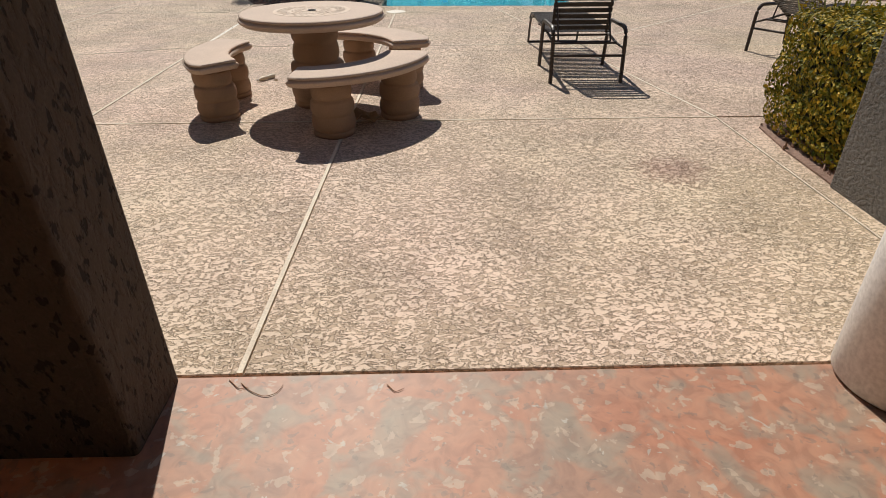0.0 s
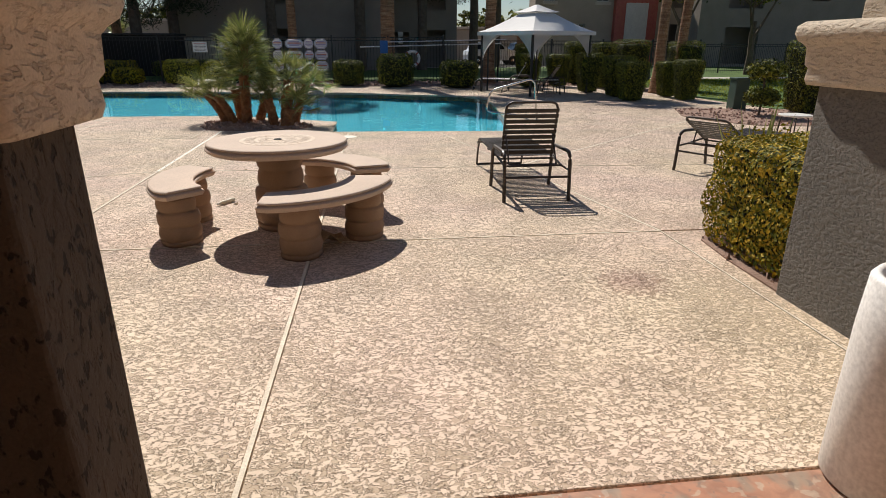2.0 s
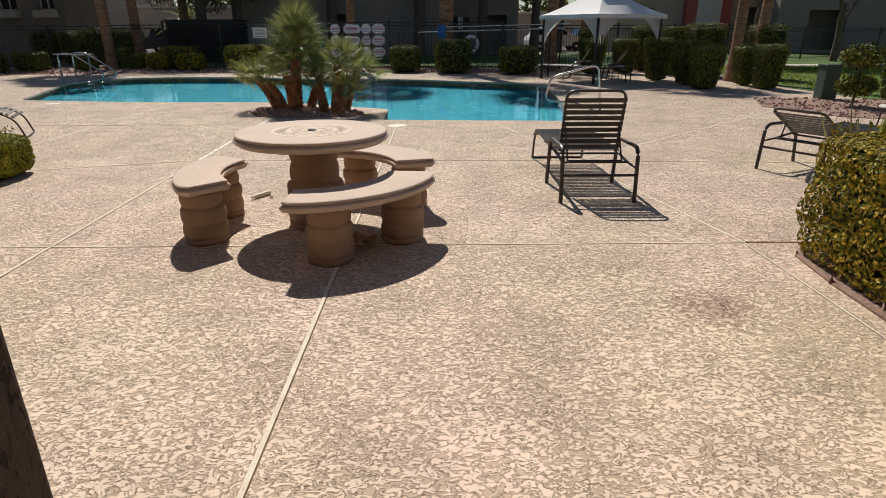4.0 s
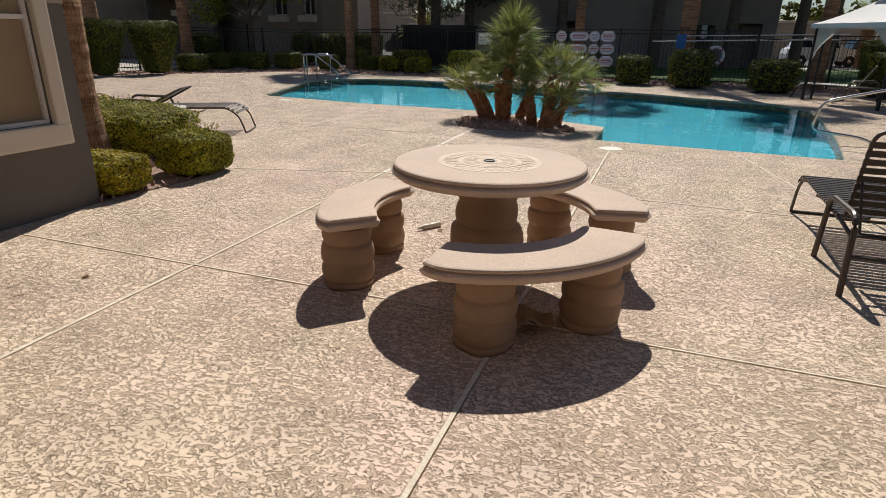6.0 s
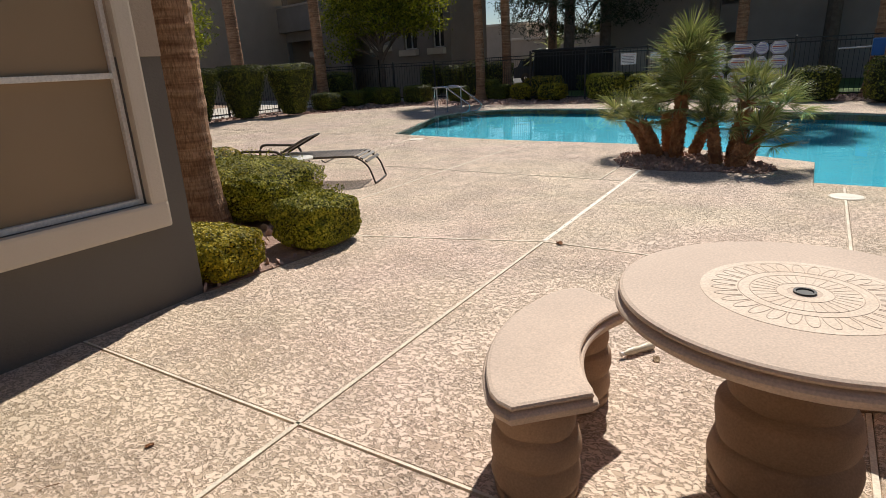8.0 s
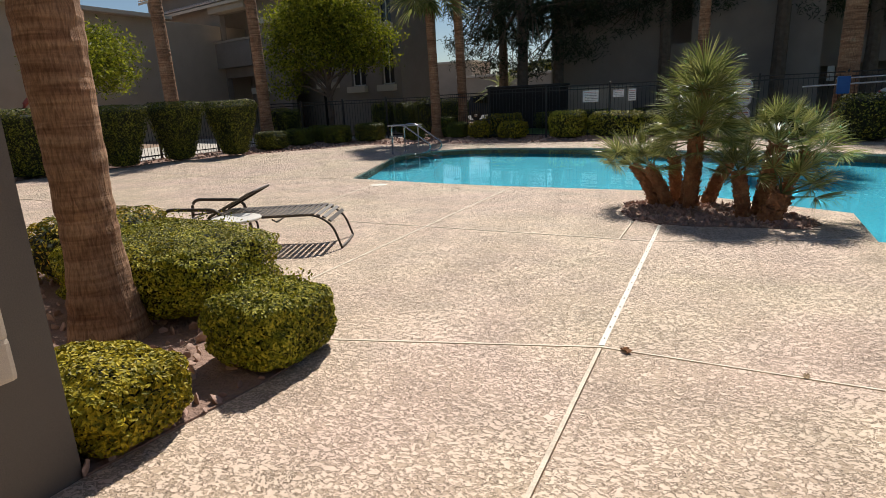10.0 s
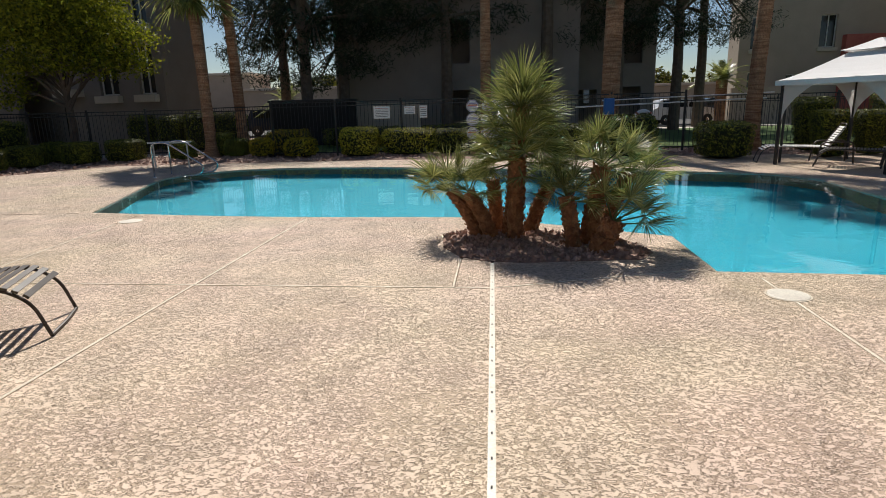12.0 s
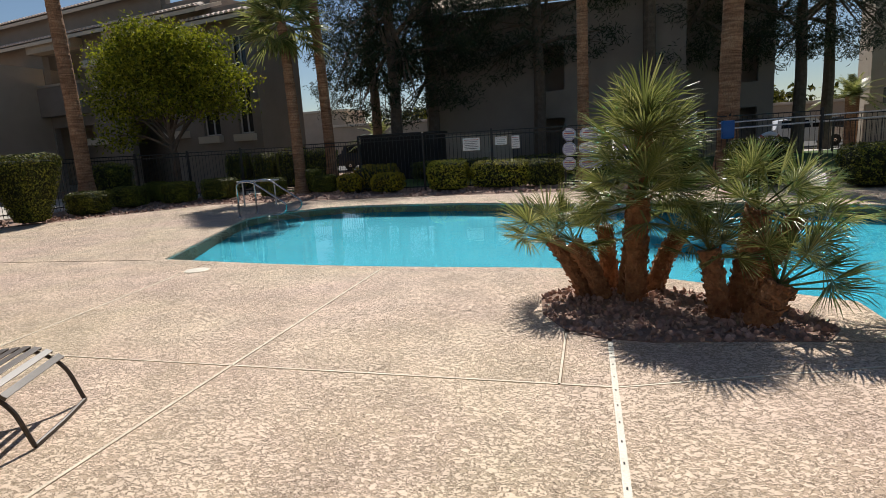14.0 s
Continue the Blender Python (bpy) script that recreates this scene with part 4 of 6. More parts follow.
rail_bar("grab_rail", [(3.42, 12.05, 0.0), (3.32, 12.05, 0.86), (2.45, 12.15, 0.62), (2.35, 12.16, 0.2), (3.05, 12.12, 0.12), (3.30, 12.1, 0.0)], "bent stainless steel grab rail at the pool's corner")
for dy in (0.0, 0.75):
    rail_bar("step_rail", [(-10.95, 19.15 + dy, 0.0), (-10.95, 19.15 + dy, 0.82), (-10.55, 19.15 + dy, 0.84), (-9.75, 19.3 + dy, 0.25), (-9.85, 19.3 + dy, 0.06), (-10.25, 19.25 + dy, 0.0)],
             "stainless steel handrail at the pool steps", group="pool step rails")
shelf = thing("towel_stand", "small white bench-like stand behind the step rails", "stand", pose(-11.9, 21.6, 0))
part("top", boxed(-0.55, 0.55, -0.2, 0.2, 0.70, 0.74, 0.008), M["vinyl"], shelf)
for s in (-0.5, 0.5):
    part("leg", tube(bmesh.new(), [(s, 0, 0), (s, 0, 0.70)], 0.02, 8), M["vinyl"], shelf)


# ---- planting ----
def leaf_cloud(pts, nrm, size, rng, aspect=0.55, flip=0.6):
    """Folded leaves at points, facing roughly along the normals."""
    vs, fs = [], []
    for p, nn in zip(pts, nrm):
        d = Vector((rng.gauss(0, 1), rng.gauss(0, 1), rng.gauss(0, 1))) * flip + Vector(nn)
        d.normalize()
        t = d.cross(Vector((rng.gauss(0, 1), rng.gauss(0, 1), rng.gauss(0, 1)))).normalized()
        b = d.cross(t)
        s = size * rng.uniform(0.65, 1.25)
        p = Vector(p)
        k = len(vs)
        vs += [p - t * s * 0.5, p + b * s * aspect * 0.5 + d * s * 0.12, p + t * s * 0.5, p - b * s * aspect * 0.5 + d * s * 0.12]
        fs += [(k, k + 1, k + 2), (k, k + 2, k + 3)]
    return vs, fs


def hedge(x, y, w, d, h, label, name="hedge", material="leaf", n=3000, leaf=0.05, taper=0.0, power=4.0, seed=1, lump=0.05, z=0.0, group="clipped hedges", rz=0.0, sprigs=0):
    """Clipped shrub: a rounded block, rough all over with small leaves. taper > 0: wider at the top."""
    rng = random.Random(seed)
    H = thing(name, label, "hedge", pose(x, y, z, 0, 0, rz), group)

    def spot(q):
        s = (abs(q.x) ** power + abs(q.y) ** power + abs(q.z) ** power) ** (-1.0 / power)
        px, py, pz = q.x * s, q.y * s, q.z * s
        zz = (pz + 1) / 2
        g = 1 - taper * (1 - zz) ** 1.2
        k = noise.noise(Vector((px * 2.2 + seed * 7.3, py * 2.2, pz * 2.2))) * lump * 2.2 + noise.noise(Vector((px * 6 + seed, py * 6, pz * 6))) * lump
        return Vector((px * w / 2 * g * (1 + k), py * d / 2 * g * (1 + k), zz * h * (1 + k * 0.6)))

    # Inner block coloured near black to give the shade behind the leaves.
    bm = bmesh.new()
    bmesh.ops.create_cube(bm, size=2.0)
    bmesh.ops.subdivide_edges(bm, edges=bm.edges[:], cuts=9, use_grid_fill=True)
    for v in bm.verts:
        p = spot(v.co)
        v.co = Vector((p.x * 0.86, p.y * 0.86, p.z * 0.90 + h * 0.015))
    part("twig_mass", bm, M["core"], H, "near-black core block that paints the shade between leaves")
    pts, nr = [], []
    c = Vector((0, 0, h * 0.5))
    area = [w * h] * 4 + [w * d]
    while len(pts) < n:
        a, b = rng.uniform(-1, 1), rng.uniform(-1, 1)
        f = rng.choices(range(5), area)[0]
        q = (Vector((1, a, b)), Vector((-1, a, b)), Vector((a, 1, b)), Vector((a, -1, b)), Vector((a, b, 1)))[f]
        p = spot(q)
        t1, t2 = ((Vector((0, 0.03, 0)), Vector((0, 0, 0.03))), (Vector((0.03, 0, 0)), Vector((0, 0, 0.03))), (Vector((0.03, 0, 0)), Vector((0, 0.03, 0))))[f // 2]
        nn = (spot(q + t1) - p).cross(spot(q + t2) - p)
        nn.normalize()
        if nn.dot(p - c) < 0:
            nn = -nn
        dive = 1.01 - 0.16 * rng.random() ** 2.6
        p = Vector((p.x * dive, p.y * dive, c.z + (p.z - c.z) * dive))
        if p.z > 0.02:
            pts.append(p)
            nr.append(nn)
    for k in range(sprigs):
        p = spot(Vector((rng.uniform(-1, 1), rng.uniform(-1, 1), 1)))
        for j in range(5):
            pts.append(p + Vector((rng.gauss(0, 0.01), rng.gauss(0, 0.01), 0.022 * j)))
            nr.append(Vector((rng.gauss(0, 1), rng.gauss(0, 1), 0.3)).normalized())
    vs, fs = leaf_cloud(pts, nr, leaf, rng, 0.55, 0.27)
    raw("foliage", vs, fs, M[material], H)
    return H


def rock_bed(name, loop, z, label, n_rocks, size, seed, mound=0.03):
    """Gravel bed: a lumpy sheet with loose lava rocks on it."""
    rng = random.Random(seed)
    B = thing(name, label, "gravel bed", kind="structure")
    bm = bmesh.new()
    prism(bm, loop, z - 0.1, z)
    part("bed", bm, M["mulch"], B)
    xs, ys = [p[0] for p in loop], [p[1] for p in loop]

    def inside(px, py):
        c = False
        for (ax, ay), (bx, by) in zip(loop, loop[1:] + loop[:1]):
            if (ay > py) != (by > py) and px < (bx - ax) * (py - ay) / (by - ay) + ax:
                c = not c
        return c

    vs, fs = [], []
    ico = bmesh.new()
    bmesh.ops.create_icosphere(ico, subdivisions=1, radius=1)
    base = [v.co.copy() for v in ico.verts]
    ids = [[v.index for v in f.verts] for f in ico.faces]
    ico.free()
    k = 0
    while k < n_rocks:
        px, py = rng.uniform(min(xs), max(xs)), rng.uniform(min(ys), max(ys))
        if not inside(px, py):
            continue
        s = size * rng.uniform(0.5, 1.5)
        rot = Euler((rng.uniform(0, 6), rng.uniform(0, 6), rng.uniform(0, 6))).to_matrix()
        o = len(vs)
        for b in base:
            q = rot @ Vector((b.x * s * rng.uniform(0.7, 1.2), b.y * s * 0.8 * rng.uniform(0.8, 1.2), b.z * s * 0.22))
            vs.append(q + Vector((px, py, z + s * 0.25)))
        fs += [tuple(o + i for i in f) for f in ids]
        k += 1
    raw("rocks", vs, fs, M["rock"], B, "loose red lava rocks")["kind"] = "stuff"
    return B


# bed beside the clubhouse
rock_bed("garden_bed", [(-4.46, 5.62), (-4.40, 6.12), (-4.35, 6.5), (-4.32, 6.85), (-4.38, 7.16), (-4.7, 7.5), (-5.3, 8.05), (-6.4, 8.45), (-7.8, 8.95), (-9.6, 8.5), (-11, 7), (-11.5, 5.62)], 0.012, "red gravel bed beside the clubhouse", 1100, 0.042, 3)
hedge(-4.78, 5.93, 0.84, 0.60, 0.37, "golden yellow-green clipped shrub beside the wall", "golden_shrub", "leaf_y", 11000, 0.030, 0, 3.4, 11, group="clubhouse shrubs")
hedge(-4.56, 6.92, 0.64, 0.66, 0.44, "rounded clipped green hedge at the bed's edge", "hedge", "leaf", 20000, 0.027, 0, 4.0, 12, group="clubhouse shrubs", sprigs=60)
hedge(-6.12, 7.46, 1.70, 1.20, 0.60, "large rounded clipped green hedge behind the palm", "hedge", "leaf", 36000, 0.027, 0, 3.4, 13, group="clubhouse shrubs", sprigs=90)
hedge(-7.45, 7.8, 1.3, 1.2, 0.62, "low clipped golden-tipped hedge behind the palm", "hedge", "leaf_o", 5000, 0.045, 0, 3.2, 14, group="clubhouse shrubs")
# bed by the grey pillar
rock_bed("garden_bed", [(2.58, 3.35), (2.60, 3.9), (2.66, 4.4), (2.85, 4.62), (4.5, 4.85), (4.7, 3.35)], 0.012, "narrow dark gravel bed under the golden hedge", 420, 0.026, 5)
hedge(3.47, 3.90, 1.6, 1.22, 0.85, "golden and orange tipped clipped hedge by the pillar", "hedge", "leaf_o", 27000, 0.036, 0, 11.0, 15, 0.022, group="", sprigs=120)


def spiky(x, y, z, r, n, label, seed):
    rng = random.Random(seed)
    S = thing("spiky_plant", label, "plant", pose(x, y, z))
    for k in range(n):
        a, e = rng.uniform(0, 6.28), rng.uniform(1.1, 1.5)
        d = Vector((math.cos(a) * math.cos(e), math.sin(a) * math.cos(e), math.sin(e)))
        s = d.cross(Vector((0, 0, 1))).normalized()
        ln = r * rng.uniform(0.7, 1.1)
        vs = [-s * 0.02, s * 0.02, d * ln * 0.5 + s * 0.024, d * ln * 0.5 - s * 0.024, d * ln, d * ln * 0.5 + d.cross(s) * 0.012, Vector((0, 0, 0)) + d.cross(s) * 0.01]
        raw("blade", vs, [(0, 6, 5, 3), (6, 1, 2, 5), (3, 5, 4), (5, 2, 4)], M["fan"], S)


spiky(3.32, 4.82, 0.0, 1.05, 24, "upright green sword-leaved plant behind the hedge", 8)


def fan_leaf(vs, fs, base, d, petiole, radius, rng, n=22, droop=0.25, spread=2.1):
    """One palm fan: stalk and pleated blades."""
    d = d.normalized()
    up = Vector((0, 0, 1))
    s = d.cross(up)
    if s.length < 0.05:
        s = Vector((1, 0, 0))
    s.normalize()
    s = (s + up * rng.uniform(-0.5, 0.5)).normalized()
    u = s.cross(d).normalized()
    hub = base + d * petiole - up * droop * petiole * 0.25
    k = len(vs)
    w = 0.008 + radius * 0.012
    vs += [base - s * w, base + s * w, hub + s * w * 0.7, hub - s * w * 0.7, base + u * w, hub + u * w]
    fs += [(k, k + 4, k + 5, k + 3), (k + 4, k + 1, k + 2, k + 5), (k, k + 3, k + 2, k + 1)]
    step = spread * 1.6 / (n - 1)
    for i in range(n):
        a = spread * (i / (n - 1) - 0.5) * 1.6 + rng.gauss(0, 0.02)
        ray = (d * math.cos(a) + s * math.sin(a)).normalized()
        ray = (ray + u * (0.20 * math.cos(a * 1.2) + rng.gauss(0, 0.04))).normalized()
        ln = radius * (1.06 - 0.30 * abs(a / (spread * 0.8)) ** 2) * rng.uniform(0.9, 1.08)
        side = ray.cross(u).normalized()
        web = ln * 0.30
        bw = web * math.tan(step * 0.5) * 1.02
        m_ = hub + ray * web - up * droop * ln * 0.07
        q = hub + ray * ln * 0.68 - up * droop * ln * 0.2
        tip = hub + ray * ln - up * droop * ln * rng.uniform(0.3, 0.6)
        k = len(vs)
        crease = u * bw * 0.5
        vs += [hub, m_ + side * bw + crease, m_ - crease, m_ - side * bw + crease, q + side * bw * 0.85, q - crease * 0.5, q - side * bw * 0.85, tip]
        fs += [(k, k + 2, k + 1), (k, k + 3, k + 2), (k + 1, k + 2, k + 5, k + 4), (k + 2, k + 3, k + 6, k + 5), (k + 4, k + 5, k + 7), (k + 5, k + 6, k + 7)]


def fan_crown(name, parent, c, count, petiole, radius, seed, lean=(0, 0, 0), low=-0.35, n=22, droop=0.25, material="fan", along=None):
    rng = random.Random(seed)
    vs, fs = [], []
    for k in range(count):
        z = low + (1 - low) * ((k + 0.5) / count) ** 0.9
        a = k * 2.39996 + rng.uniform(-0.3, 0.3)
        r = math.sqrt(max(0, 1 - z * z))
        d = Vector((r * math.cos(a), r * math.sin(a), z)) + Vector(lean)
        root = Vector(c) if along is None else Vector(c) + Vector(along) * (1 - (k + 0.5) / count) * rng.uniform(0.6, 1.1)
        fan_leaf(vs, fs, root, d, petiole * rng.uniform(0.8, 1.2), radius * rng.uniform(0.85, 1.1), rng, n, droop)
    return raw(name, vs, fs, M[material], parent)


def shaggy_trunk(parent, pts, r0, r1, seed, material="fanbark"):
    """Trunk wrapped in leaf stubs."""
    rng = random.Random(seed)
    bm = bmesh.new()
    pts = [Vector(p) for p in pts]
    fine = []
    for a, b in zip(pts, pts[1:]):
        for k in range(6):
            fine.append(a.lerp(b, k / 6))
    fine.append(pts[-1])
    tube(bm, fine, r0, 12, r1)
    nn = len(fine)
    for v in bm.verts:
        v.co += Vector((rng.gauss(0, 1), rng.gauss(0, 1), rng.gauss(0, 1))) * r0 * 0.07
    tot = int(80 * (pts[-1] - pts[0]).length / 0.7)
    for k in range(tot):
        t = k / tot
        j = min(int(t * (nn - 1)), nn - 2)
        c = fine[j].lerp(fine[j + 1], t * (nn - 1) - j)
        ax = (fine[j + 1] - fine[j]).normalized()
        a = k * 2.4
        q = ax.cross(Vector((1, 0, 0.1))).normalized()
        out = (q * math.cos(a) + ax.cross(q) * math.sin(a)).normalized()
        sd = ax.cross(out)
        r = r0 + (r1 - r0) * t
        h = rng.uniform(0.03, 0.055) * (r0 / 0.09)
        p = c + out * r * 0.85
        b = [p - sd * 0.024, p + sd * 0.024, p + ax * h + out * r * 0.30 + sd * 0.016, p + ax * h + out * r * 0.30 - sd * 0.016, p + ax * h * 0.4 + out * r * 0.36]
        w = [bm.verts.new(x) for x in b]
        for f in ((0, 1, 4), (1, 2, 4), (2, 3, 4), (3, 0, 4)):
            bm.faces.new([w[i] for i in f])
    return part("trunk", bm, M[material], parent)


ISLE = [(-3.25, 11.95), (-3.05, 11.55), (-2.8, 11.37), (-2.4, 11.30), (-1.8, 11.38), (-1.25, 11.42), (-1.08, 11.7), (-1.2, 12.15), (-1.6, 12.5), (-2.0, 12.75), (-2.6, 12.95), (-3.1, 12.8), (-3.3, 12.4)]
rock_bed("planter_bed", ISLE, 0.008, "red lava rock bed around the fan palms", 900, 0.028, 7)
# base, trunk top, trunk radius, leaves, stalk, fan radius, lean, lowest leaf, droop
STEMS = [((-3.02, 12.37), (-3.29, 12.36, 0.55), 0.075, 14, 0.32, 0.37, (-0.4, -0.1, 0.35), -0.35, 0.35),
         ((-2.86, 12.31), (-3.09, 12.29, 0.53), 0.085, 9, 0.24, 0.30, (-0.2, -0.25, 0.4), -0.3, 0.35),
         ((-2.79, 12.68), (-2.81, 12.68, 0.62), 0.085, 5, 0.24, 0.30, (-0.2, 0.1, 0.4), -0.1, 0.3),
         ((-2.59, 12.25), (-2.52, 12.24, 0.92), 0.095, 26, 0.40, 0.38, (0, -0.1, 0.2), -0.6, 0.4),
         ((-2.66, 12.44), (-2.47, 12.36, 1.50), 0.075, 36, 0.27, 0.44, (0.06, -0.05, 0.12), -0.5, 0.34),
         ((-2.41, 12.61), (-2.13, 12.61, 0.56), 0.085, 5, 0.30, 0.30, (0.3, 0.1, 0.6), 0.1, 0.3),
         ((-1.98, 11.76), (-2.03, 11.76, 0.55), 0.085, 12, 0.20, 0.30, (-0.05, -0.1, 0.35), -0.4, 0.35),
         ((-1.79, 11.96), (-1.64, 11.96, 0.84), 0.10, 19, 0.34, 0.37, (0.05, 0, 0.25), -0.45, 0.35),
         ((-1.64, 12.14), (-1.32, 12.12, 0.74), 0.08, 9, 0.34, 0.37, (0.3, 0.1, 0.25), -0.2, 0.4),
         ((-1.73, 11.60), (-1.56, 11.57, 0.33), 0.115, 11, 0.40, 0.40, (0.6, 0.0, 0.3), 0.0, 0.5)]
for k, (b, tp, r, cnt, stalk, rad, ln, low, droop) in enumerate(STEMS):
    cnt = max(4, round(cnt * 0.8))
    b, tp = (b[0] + 0.13, b[1] + 0.18), (tp[0] + 0.09, tp[1] + 0.18, tp[2])
    P = thing("fan_palm", "bushy green fan palm stem with shaggy brown trunk", "palm", group="fan palms of the island")
    a, c = Vector((b[0], b[1], 0.0)), Vector(tp)
    mid_pt = a.lerp(c, 0.5) + Vector((0, 0, 0.02)) + (a - c) * Vector((0.06, 0.06, 0))
    shaggy_trunk(P, [a, mid_pt, c], r * 1.02, r * 0.92, 20 + k)
    fan_crown("crown", P, c + Vector((0, 0, 0.02)), cnt, stalk, rad * 1.06, 40 + k, ln, low, 36, droop + 0.15, along=(a - c).normalized() * (0.10 if tp[2] < 1.2 else 0.55))


# ---- trimmed hedges round the pool ----
HEDGES = [(-18.0, 15.6, 1.45, 1.75, 0.58), (-17.75, 17.4, 1.45, 1.8, 0.58), (-17.0, 19.0, 1.45, 1.78, 0.58),
          (-18.6, 13.4, 1.7, 1.75, 0.4), (-18.7, 11.2, 1.8, 1.8, 0.4), (-18.7, 9.2, 1.7, 1.8, 0.4)]
for k, (x, y, w, h, tp) in enumerate(HEDGES):
    hedge(x, y, w, w * 0.95, h, "tall clipped green hedge, wider at its flat top", "tall_hedge", "leaf_far", 9000, 0.06, tp, 8.0, 60 + k, 0.02, group="tall clipped hedges")
LOW = [(-17.1, 20.9, 1.25, 0.66), (-17.2, 22.6, 1.2, 0.66), (-17.6, 24.3, 0.95, 0.68), (-16.0, 23.4, 1.2, 0.70), (-15.0, 24.25, 1.3, 0.72), (-13.2, 24.6, 0.95, 0.62),
       (-11.75, 25.55, 0.95, 0.60), (-12.4, 25.9, 0.9, 0.8)]
for k, (x, y, w, h) in enumerate(LOW):
    hedge(x, y, w * 0.80, w * 0.76, h, "low rounded clipped green hedge at the deck's edge", "low_hedge", "leaf_far", 5000, 0.05, 0.0, 4.5, 80 + k, 0.03, group="low clipped hedges")
GOLD = [(-10.6, 25.2, 0.95, 0.64), (-9.2, 24.75, 1.05, 0.62)]
for k, (x, y, w, h) in enumerate(GOLD):
    hedge(x, y, w, w * 0.9, h, "low rounded golden-green shrub at the deck's edge", "golden_shrub", "leaf_y", 2400, 0.06, 0.0, 3.4, 100 + k, 0.05, group="golden shrubs by the pool")
BACK = [(-9.9, 25.6, 1.4, 0.86, "leaf_o"), (-7.15, 24.7, 1.25, 0.92, "leaf"), (-5.6, 25.2, 1.9, 0.84, "leaf"), (-4.2, 25.2, 1.2, 0.8, "leaf_far"), (-0.75, 23.3, 1.15, 0.93, "leaf_far"), (1.0, 22.6, 1.35, 1.15, "leaf_far"), (3.25, 22.0, 1.35, 0.95, "leaf_far"),
        (-19.0, 23.9, 1.2, 1.40, "leaf_far"), (-16.9, 28.4, 1.0, 1.5, "leaf_far"), (-15.7, 28.5, 1.0, 1.45, "leaf_far"), (-14.5, 28.6, 1.3, 1.6, "leaf_far"), (-13.3, 28.7, 1.1, 1.5, "leaf_far"),
        (-8.0, 29.5, 3.6, 0.8, "leaf_far"), (-4.0, 30.0, 4.0, 0.8, "leaf_far")]
for k, (x, y, w, h, mt) in enumerate(BACK):
    hedge(x, y, w, min(w, 1.4) * 0.9, h, "dark clipped green hedge in the shade", "hedge", mt, 4200, 0.06, 0.05, 4.5, 120 + k, 0.05, group="shaded hedges behind the pool")
RIGHT = [(5.8, 21.8, 0.88, 1.18), (7.05, 22.2, 0.85, 1.15), (7.12, 19.2, 0.80, 1.23), (7.45, 17.6, 0.86, 1.18), (7.30, 16.3, 0.80, 1.06), (8.95, 17.4, 0.66, 1.02), (8.95, 16.3, 0.72, 1.10), (8.3, 21.0, 0.75, 1.55), (9.3, 21.0, 1.15, 1.65), (10.6, 19.6, 1.0, 1.6), (8.05, 23.2, 0.85, 1.6), (6.2, 23.6, 0.9, 1.5)]
for k, (x, y, w, h) in enumerate(RIGHT):
    hedge(x, y, w, w, h, "boxy clipped green hedge, narrower at the base", "box_hedge", "leaf_far", 6000, 0.05, 0.40, 9.0, 150 + k, 0.016, group="box hedges by the gazebo")
hedge(9.95, 12.75, 0.95, 0.95, 1.62, "tall dark clipped hedge at the garden bed", "tall_hedge", "leaf_far", 8000, 0.05, 0.3, 7.0, 170, 0.02, group="")

# topiary shrub of two balls on a bare stem
top = thing("topiary_shrub", "small two-ball topiary shrub on a thin stem", "shrub", pose(8.62, 12.45, 0))
part("stem", tube(bmesh.new(), [(0, 0, 0), (0.03, 0, 0.5), (-0.02, 0.02, 1.0)], 0.025, 7), M["greybark"], top)
rng = random.Random(31)
for zc, rr in ((0.42, 0.36), (0.98, 0.40)):
    pts, nr = [], []
    for _ in range(1700):
        d = Vector((rng.gauss(0, 1), rng.gauss(0, 1), rng.gauss(0, 0.8))).normalized()
        pts.append(d * rr * rng.uniform(0.45, 1.05) * Vector((1, 1, 0.62)) + Vector((0, 0, zc)))
        nr.append(d)
    vs, fs = leaf_cloud(pts, nr, 0.075, rng)
    raw("foliage_ball", vs, fs, M["leaf_far"], top)
ub = thing("utility_box", "green metal utility pedestal box in the gravel", "utility box", pose(9.0, 13.9, 0))
part("housing", boxed(-0.17, 0.17, -0.15, 0.15, 0.0, 0.70, 0.02), M["green_box"], ub)
part("lid", boxed(-0.19, 0.19, -0.17, 0.17, 0.70, 0.75, 0.012), M["green_box"], ub)

# gravel, lawn, paths behind
rock_bed("gravel_bed", [(-14.3, 22.7), (-8, 23.2), (4.5, 22.9), (8.9, 22.4), (9.3, 17.9), (10.5, 17.9), (10.5, 25.6), (-14.0, 26.5), (-19.2, 23.6), (-19.2, 5.0), (-18.4, 5.0), (-18.2, 15.0), (-17.6, 17.6)], -0.01, "red gravel planting strip round the deck", 2600, 0.055, 9)
rock_bed("gravel_bed", [(6.9, 12.6), (7.1, 11.6), (7.6, 10.95), (9.5, 10.5), (14, 11.5), (15, 13.2), (9.9, 13.6), (8.6, 13.95), (7.5, 14.1)], 0.012, "red gravel bed with topiary in the deck", 1300, 0.028, 10)


def strip(name, pts, z, material, label, category):
    return tagged(part(name, prism(bmesh.new(), pts, z - 0.3, z), material), label, category, kind="structure")


